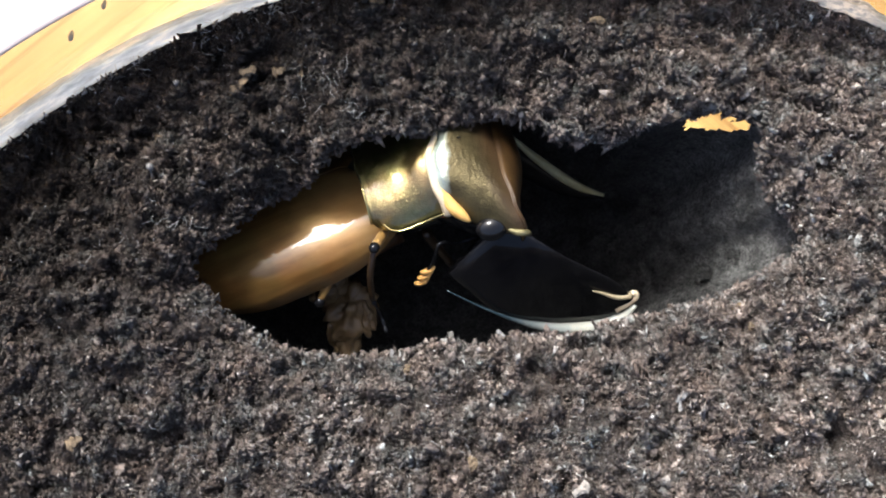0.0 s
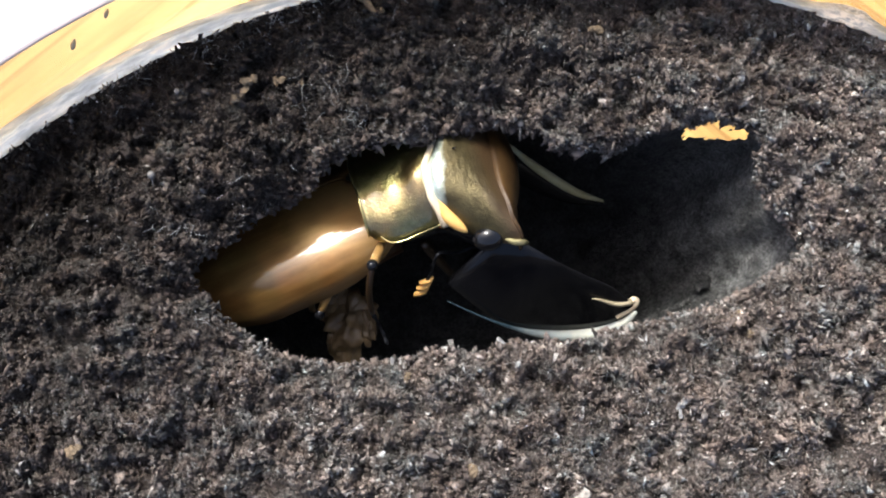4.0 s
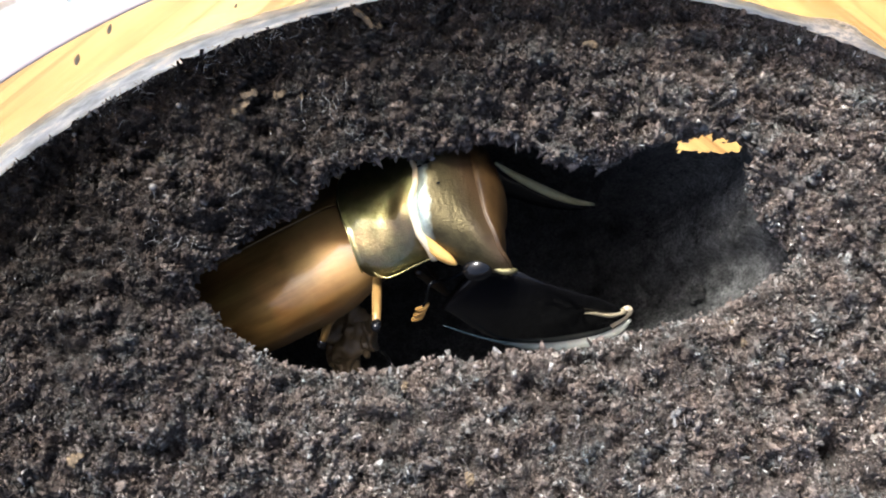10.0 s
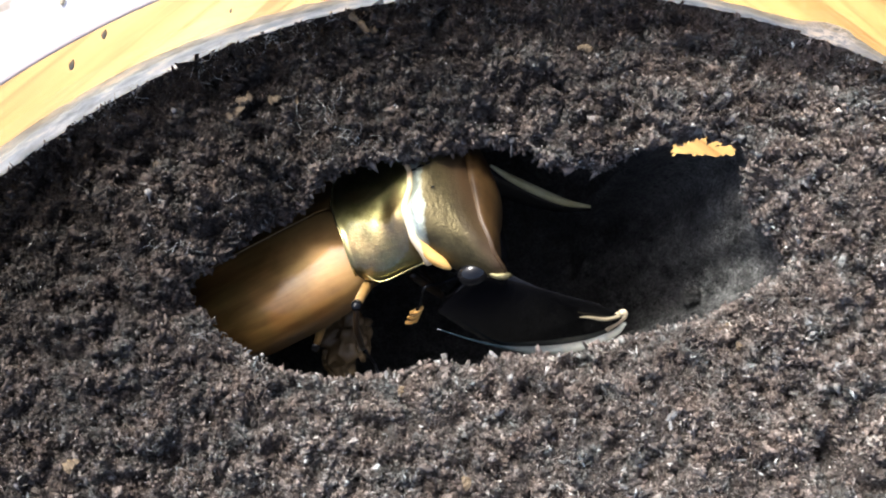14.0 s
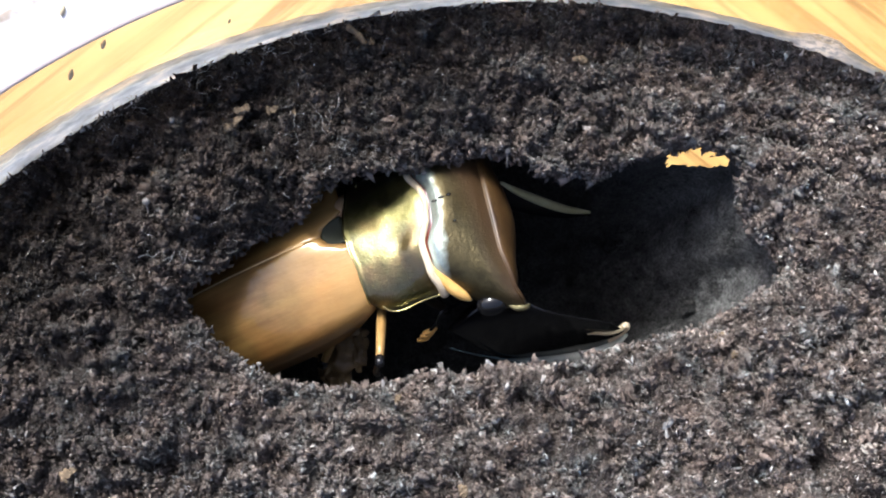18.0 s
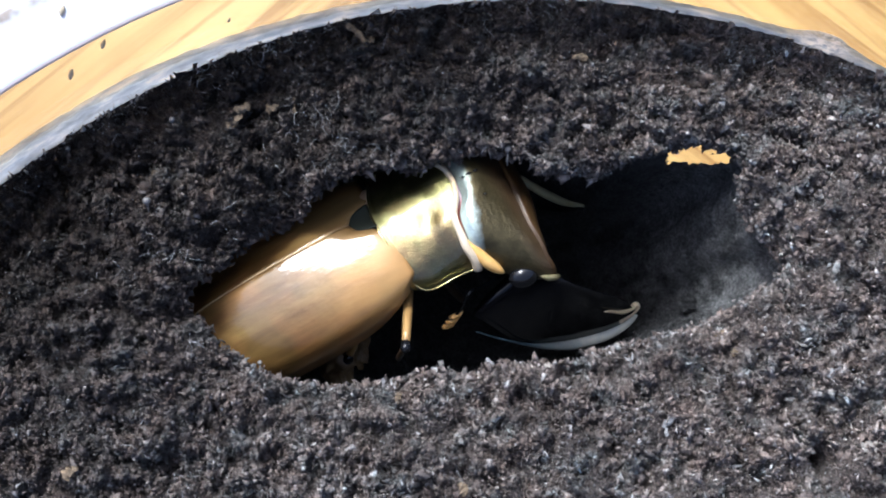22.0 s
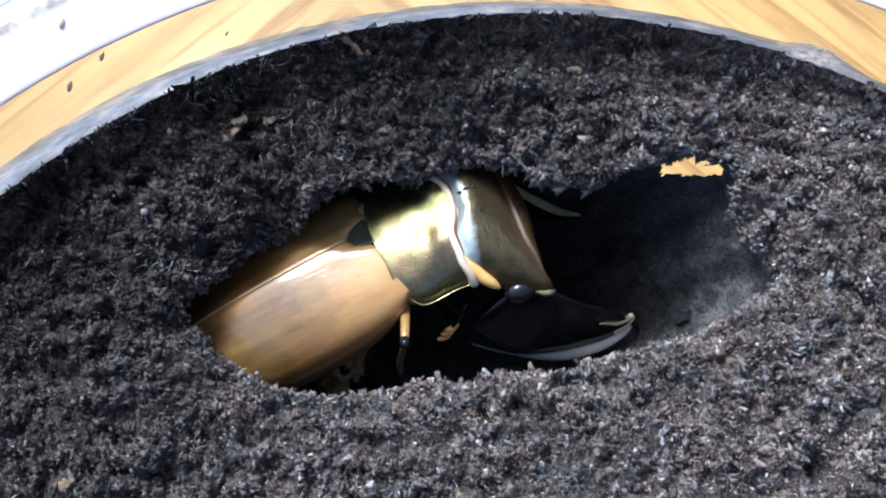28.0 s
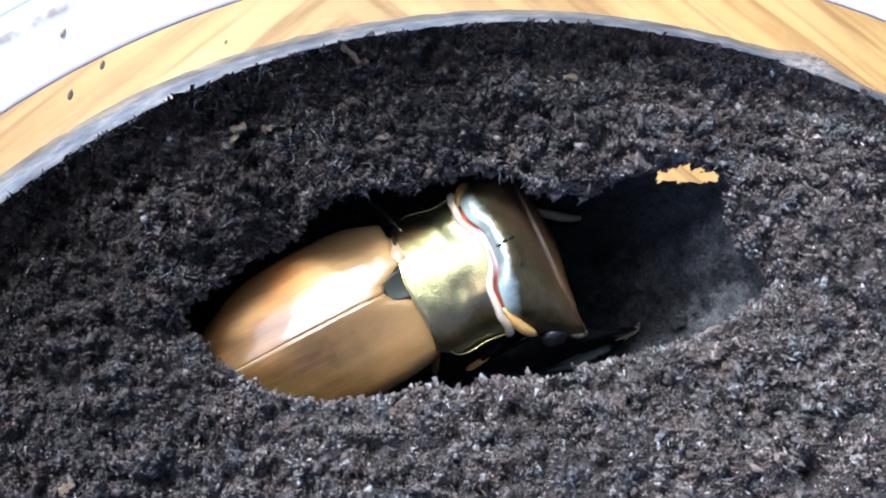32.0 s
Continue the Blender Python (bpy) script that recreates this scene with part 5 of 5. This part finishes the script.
def motions():
    rows = [
        (0, -1.491, 1.868, -0.824, -35.56, -1.53, 11.16),
        (0.5, -1.487, 1.871, -0.820, -35.25, -1.79, 11.21),
        (1, -1.488, 1.867, -0.811, -35.25, -1.60, 11.38),
        (1.5, -1.490, 1.872, -0.800, -34.95, -1.89, 11.08),
        (2, -1.494, 1.867, -0.797, -35.64, -1.63, 11.25),
        (2.5, -1.485, 1.873, -0.797, -35.25, -1.61, 11.07),
        (3, -1.485, 1.875, -0.801, -34.73, -1.68, 10.96),
        (3.5, -1.492, 1.864, -0.810, -34.84, -1.94, 11.41),
        (5.5, -1.560, 1.783, -0.825, -32.94, -5.34, 13.16),
        (6, -1.552, 1.761, -0.828, -33.11, -5.04, 13.62),
        (6.5, -1.539, 1.711, -0.825, -30.88, -4.80, 14.03),
        (7, -1.587, 1.584, -0.831, -25.58, -6.48, 15.86),
        (7.5, -1.562, 1.664, -0.842, -27.70, -5.54, 15.04),
        (8, -1.570, 1.675, -0.855, -28.00, -5.60, 15.21),
        (8.5, -1.573, 1.685, -0.868, -28.72, -5.80, 14.98),
        (9, -1.570, 1.695, -0.878, -28.82, -5.80, 14.83),
        (9.5, -1.574, 1.694, -0.882, -28.79, -5.90, 14.98),
        (10, -1.574, 1.694, -0.883, -28.80, -6.08, 14.89),
        (10.5, -1.575, 1.698, -0.881, -28.47, -6.26, 14.81),
        (11, -1.573, 1.694, -0.877, -28.75, -6.47, 14.86),
        (11.5, -1.575, 1.693, -0.869, -28.20, -6.37, 14.80),
        (12, -1.581, 1.694, -0.859, -28.40, -6.34, 14.70),
        (12.5, -1.584, 1.692, -0.852, -28.53, -6.14, 14.85),
        (13, -1.582, 1.691, -0.844, -28.90, -6.17, 14.70),
        (13.5, -1.579, 1.701, -0.839, -28.02, -6.42, 14.65),
        (14, -1.578, 1.699, -0.840, -28.18, -6.59, 14.32),
        (14.5, -1.577, 1.704, -0.839, -27.96, -6.52, 14.22),
        (16.5, -1.551, 1.720, -0.819, -27.19, -5.57, 13.89),
        (17, -1.534, 1.719, -0.808, -26.28, -4.65, 13.88),
        (17.5, -1.514, 1.695, -0.796, -23.38, -3.84, 13.30),
        (18, -1.468, 1.589, -0.787, -18.04, -3.56, 13.89),
        (18.5, -1.297, 1.471, -0.769, -13.69, 1.76, 16.11),
        (19, -1.340, 1.416, -0.774, -14.03, 0.93, 17.31),
        (19.5, -1.347, 1.526, -0.790, -17.19, 1.78, 17.37),
        (20, -1.337, 1.571, -0.803, -17.71, 2.94, 18.03),
        (20.5, -1.320, 1.592, -0.806, -18.46, 3.70, 18.34),
        (21, -1.295, 1.645, -0.803, -20.78, 5.00, 18.39),
        (21.5, -1.279, 1.672, -0.796, -23.39, 5.71, 18.94),
        (22, -1.282, 1.673, -0.787, -23.23, 5.97, 18.88),
        (22.5, -1.288, 1.667, -0.779, -22.87, 5.88, 18.96),
        (23, -1.289, 1.666, -0.774, -22.26, 5.56, 19.12),
        (23.5, -1.291, 1.664, -0.774, -22.56, 5.51, 18.96),
        (24, -1.295, 1.661, -0.774, -22.87, 5.19, 19.09),
        (24.5, -1.296, 1.664, -0.772, -22.53, 5.00, 18.90),
        (25, -1.300, 1.663, -0.770, -22.44, 5.08, 19.08),
        (25.5, -1.301, 1.664, -0.770, -22.32, 5.00, 19.10),
        (27.5, -1.287, 1.667, -0.777, -21.69, 5.54, 19.07),
        (28, -1.275, 1.663, -0.780, -20.71, 5.14, 18.42),
        (28.5, -1.267, 1.655, -0.779, -20.39, 5.45, 18.59),
        (29, -1.221, 1.605, -0.771, -17.34, 6.30, 18.78),
        (29.5, -1.016, 1.403, -0.757, -7.88, 8.78, 20.82),
        (30, -0.993, 1.378, -0.760, -6.50, 8.44, 20.50),
        (30.5, -0.990, 1.357, -0.766, -5.66, 8.22, 20.84),
        (31, -0.993, 1.345, -0.770, -6.16, 7.82, 21.12),
        (31.5, -0.992, 1.346, -0.768, -5.99, 7.21, 21.53),
        (32, -0.993, 1.345, -0.767, -5.94, 7.14, 21.82),
    ]
    walk(beetle, [(t, pose(x * CM, y * CM, z * CM, rx, ry, rz)) for t, x, y, z, rx, ry, rz in rows])
    knees = [
        (0, 0.096, -0.944, 0.219),
        (0.5, 0.097, -0.945, 0.218),
        (1, 0.101, -0.942, 0.221),
        (1.5, 0.110, -0.946, 0.218),
        (2, 0.099, -0.940, 0.224),
        (2.5, 0.102, -0.947, 0.215),
        (3, 0.102, -0.945, 0.219),
        (3.5, 0.089, -0.938, 0.225),
        (5.5, 0.142, -1.064, -0.035),
        (6, 0.114, -0.973, 0.179),
        (6.5, 0.096, -0.919, 0.249),
        (7, 0.089, -1.029, 0.068),
        (7.5, 0.107, -1.055, -0.005),
        (8, 0.115, -1.055, -0.003),
        (8.5, 0.122, -1.057, -0.008),
        (9, 0.120, -1.058, -0.014),
        (9.5, 0.122, -1.057, -0.009),
        (10, 0.117, -1.051, 0.012),
        (10.5, 0.113, -1.050, 0.015),
        (11, 0.118, -1.046, 0.027),
        (11.5, 0.113, -1.043, 0.036),
        (12, 0.089, -0.919, 0.249),
        (12.5, 0.076, -0.932, 0.231),
        (13, 0.077, -0.937, 0.225),
        (13.5, 0.087, -0.935, 0.230),
        (14, 0.086, -0.938, 0.225),
        (14.5, 0.090, -0.940, 0.224),
        (16.5, 0.093, -0.931, 0.235),
        (17, 0.097, -0.912, 0.258),
        (17.5, 0.067, -0.935, 0.226),
        (18, 0.061, -1.034, 0.048),
        (18.5, 0.019, -0.934, 0.216),
        (19, 0.012, -0.929, 0.221),
        (19.5, -0.015, -0.993, 0.109),
        (20, -0.041, -1.001, 0.076),
        (20.5, -0.054, -1.003, 0.061),
        (21, -0.067, -1.018, 0.006),
        (21.5, -0.073, -1.027, -0.031),
        (22, -0.068, -1.028, -0.031),
        (22.5, -0.063, -1.027, -0.019),
        (23, -0.070, -1.024, -0.017),
        (23.5, -0.061, -1.024, -0.007),
        (24, -0.069, -1.026, -0.021),
        (24.5, -0.065, -1.025, -0.016),
        (25, -0.066, -1.026, -0.021),
        (25.5, -0.062, -1.027, -0.016),
        (27.5, -0.065, -1.026, -0.017),
        (28, -0.008, -0.969, 0.155),
        (28.5, -0.001, -0.940, 0.201),
        (29, -0.041, -0.980, 0.119),
        (29.5, 0.082, -0.606, -0.810),
        (30, 0.093, -0.599, -0.813),
        (30.5, 0.096, -0.579, -0.819),
        (31, 0.086, -0.564, -0.822),
        (31.5, 0.094, -0.559, -0.824),
        (32, 0.092, -0.553, -0.825),
    ]
    waist = [
        (0, -8.0, -4.5, 11.9, 0.11, 0.22, -0.259), (3.5, -8.0, -4.5, 11.9, 0.11, 0.22, -0.259), (6.5, -7.5, -4.5, 11.0, 0.12, 0.234, -0.251), (7, -6.5, -4.5, 10.5, 0.12, 0.217, -0.199),
        (9, -7.5, -4.5, 10.7, 0.13, 0.217, -0.199), (14.5, -7.0, -4.5, 12.0, 0.12, 0.212, -0.204), (17, -5.5, -4.5, 13.0, 0.11, 0.207, -0.209), (17.5, -3.5, -6.0, 11.5, 0.04, 0.16, -0.146),
        (18, -0.5, -6.5, 8.5, 0.01, 0.062, 0.03), (18.5, 3.0, -7.0, 6.2, 0.02, -0.011, 0.162), (19, 0.5, -8.0, 6.8, 0.02, -0.026, 0.209), (20, -2.4, -9.0, 7.5, 0.02, -0.029, 0.218),
        (21.5, -4.5, -10.5, 7.4, 0.025, 0.011, 0.064), (25, -5.0, -10.5, 7.3, 0.03, 0.01, 0.035), (28.5, -4.0, -10.0, 7.0, 0.03, 0.01, 0.035), (29, -1.5, -9.0, 6.5, 0.03, 0.006, 0.076),
        (29.5, 5.5, -7.8, 5.4, 0.03, 0.038, 0.038), (32, 6.0, -7.5, 5.3, 0.03, 0.038, 0.038),
    ]
    pivot = pose(0, 0, 0.1 * CM)
    walk(hind, [(t, pivot @ pose(x * CM, y * CM, z * CM, rx, ry, rz) @ pivot.inverted()) for t, rx, ry, rz, x, y, z in waist])
    nod = [(0, -0.055), (17, -0.055), (17.5, -0.045), (18, -0.02), (18.5, 0.0), (19.5, -0.015), (22, -0.02), (28.5, -0.02), (29.5, 0.0), (32, 0.0)]
    walk(head, [(t, pose(x * CM, 0, 0)) for t, x in nod])
    walk(moving_leg, [(t, aim(HIP, (x, y, z))) for t, x, y, z in knees])


motions()
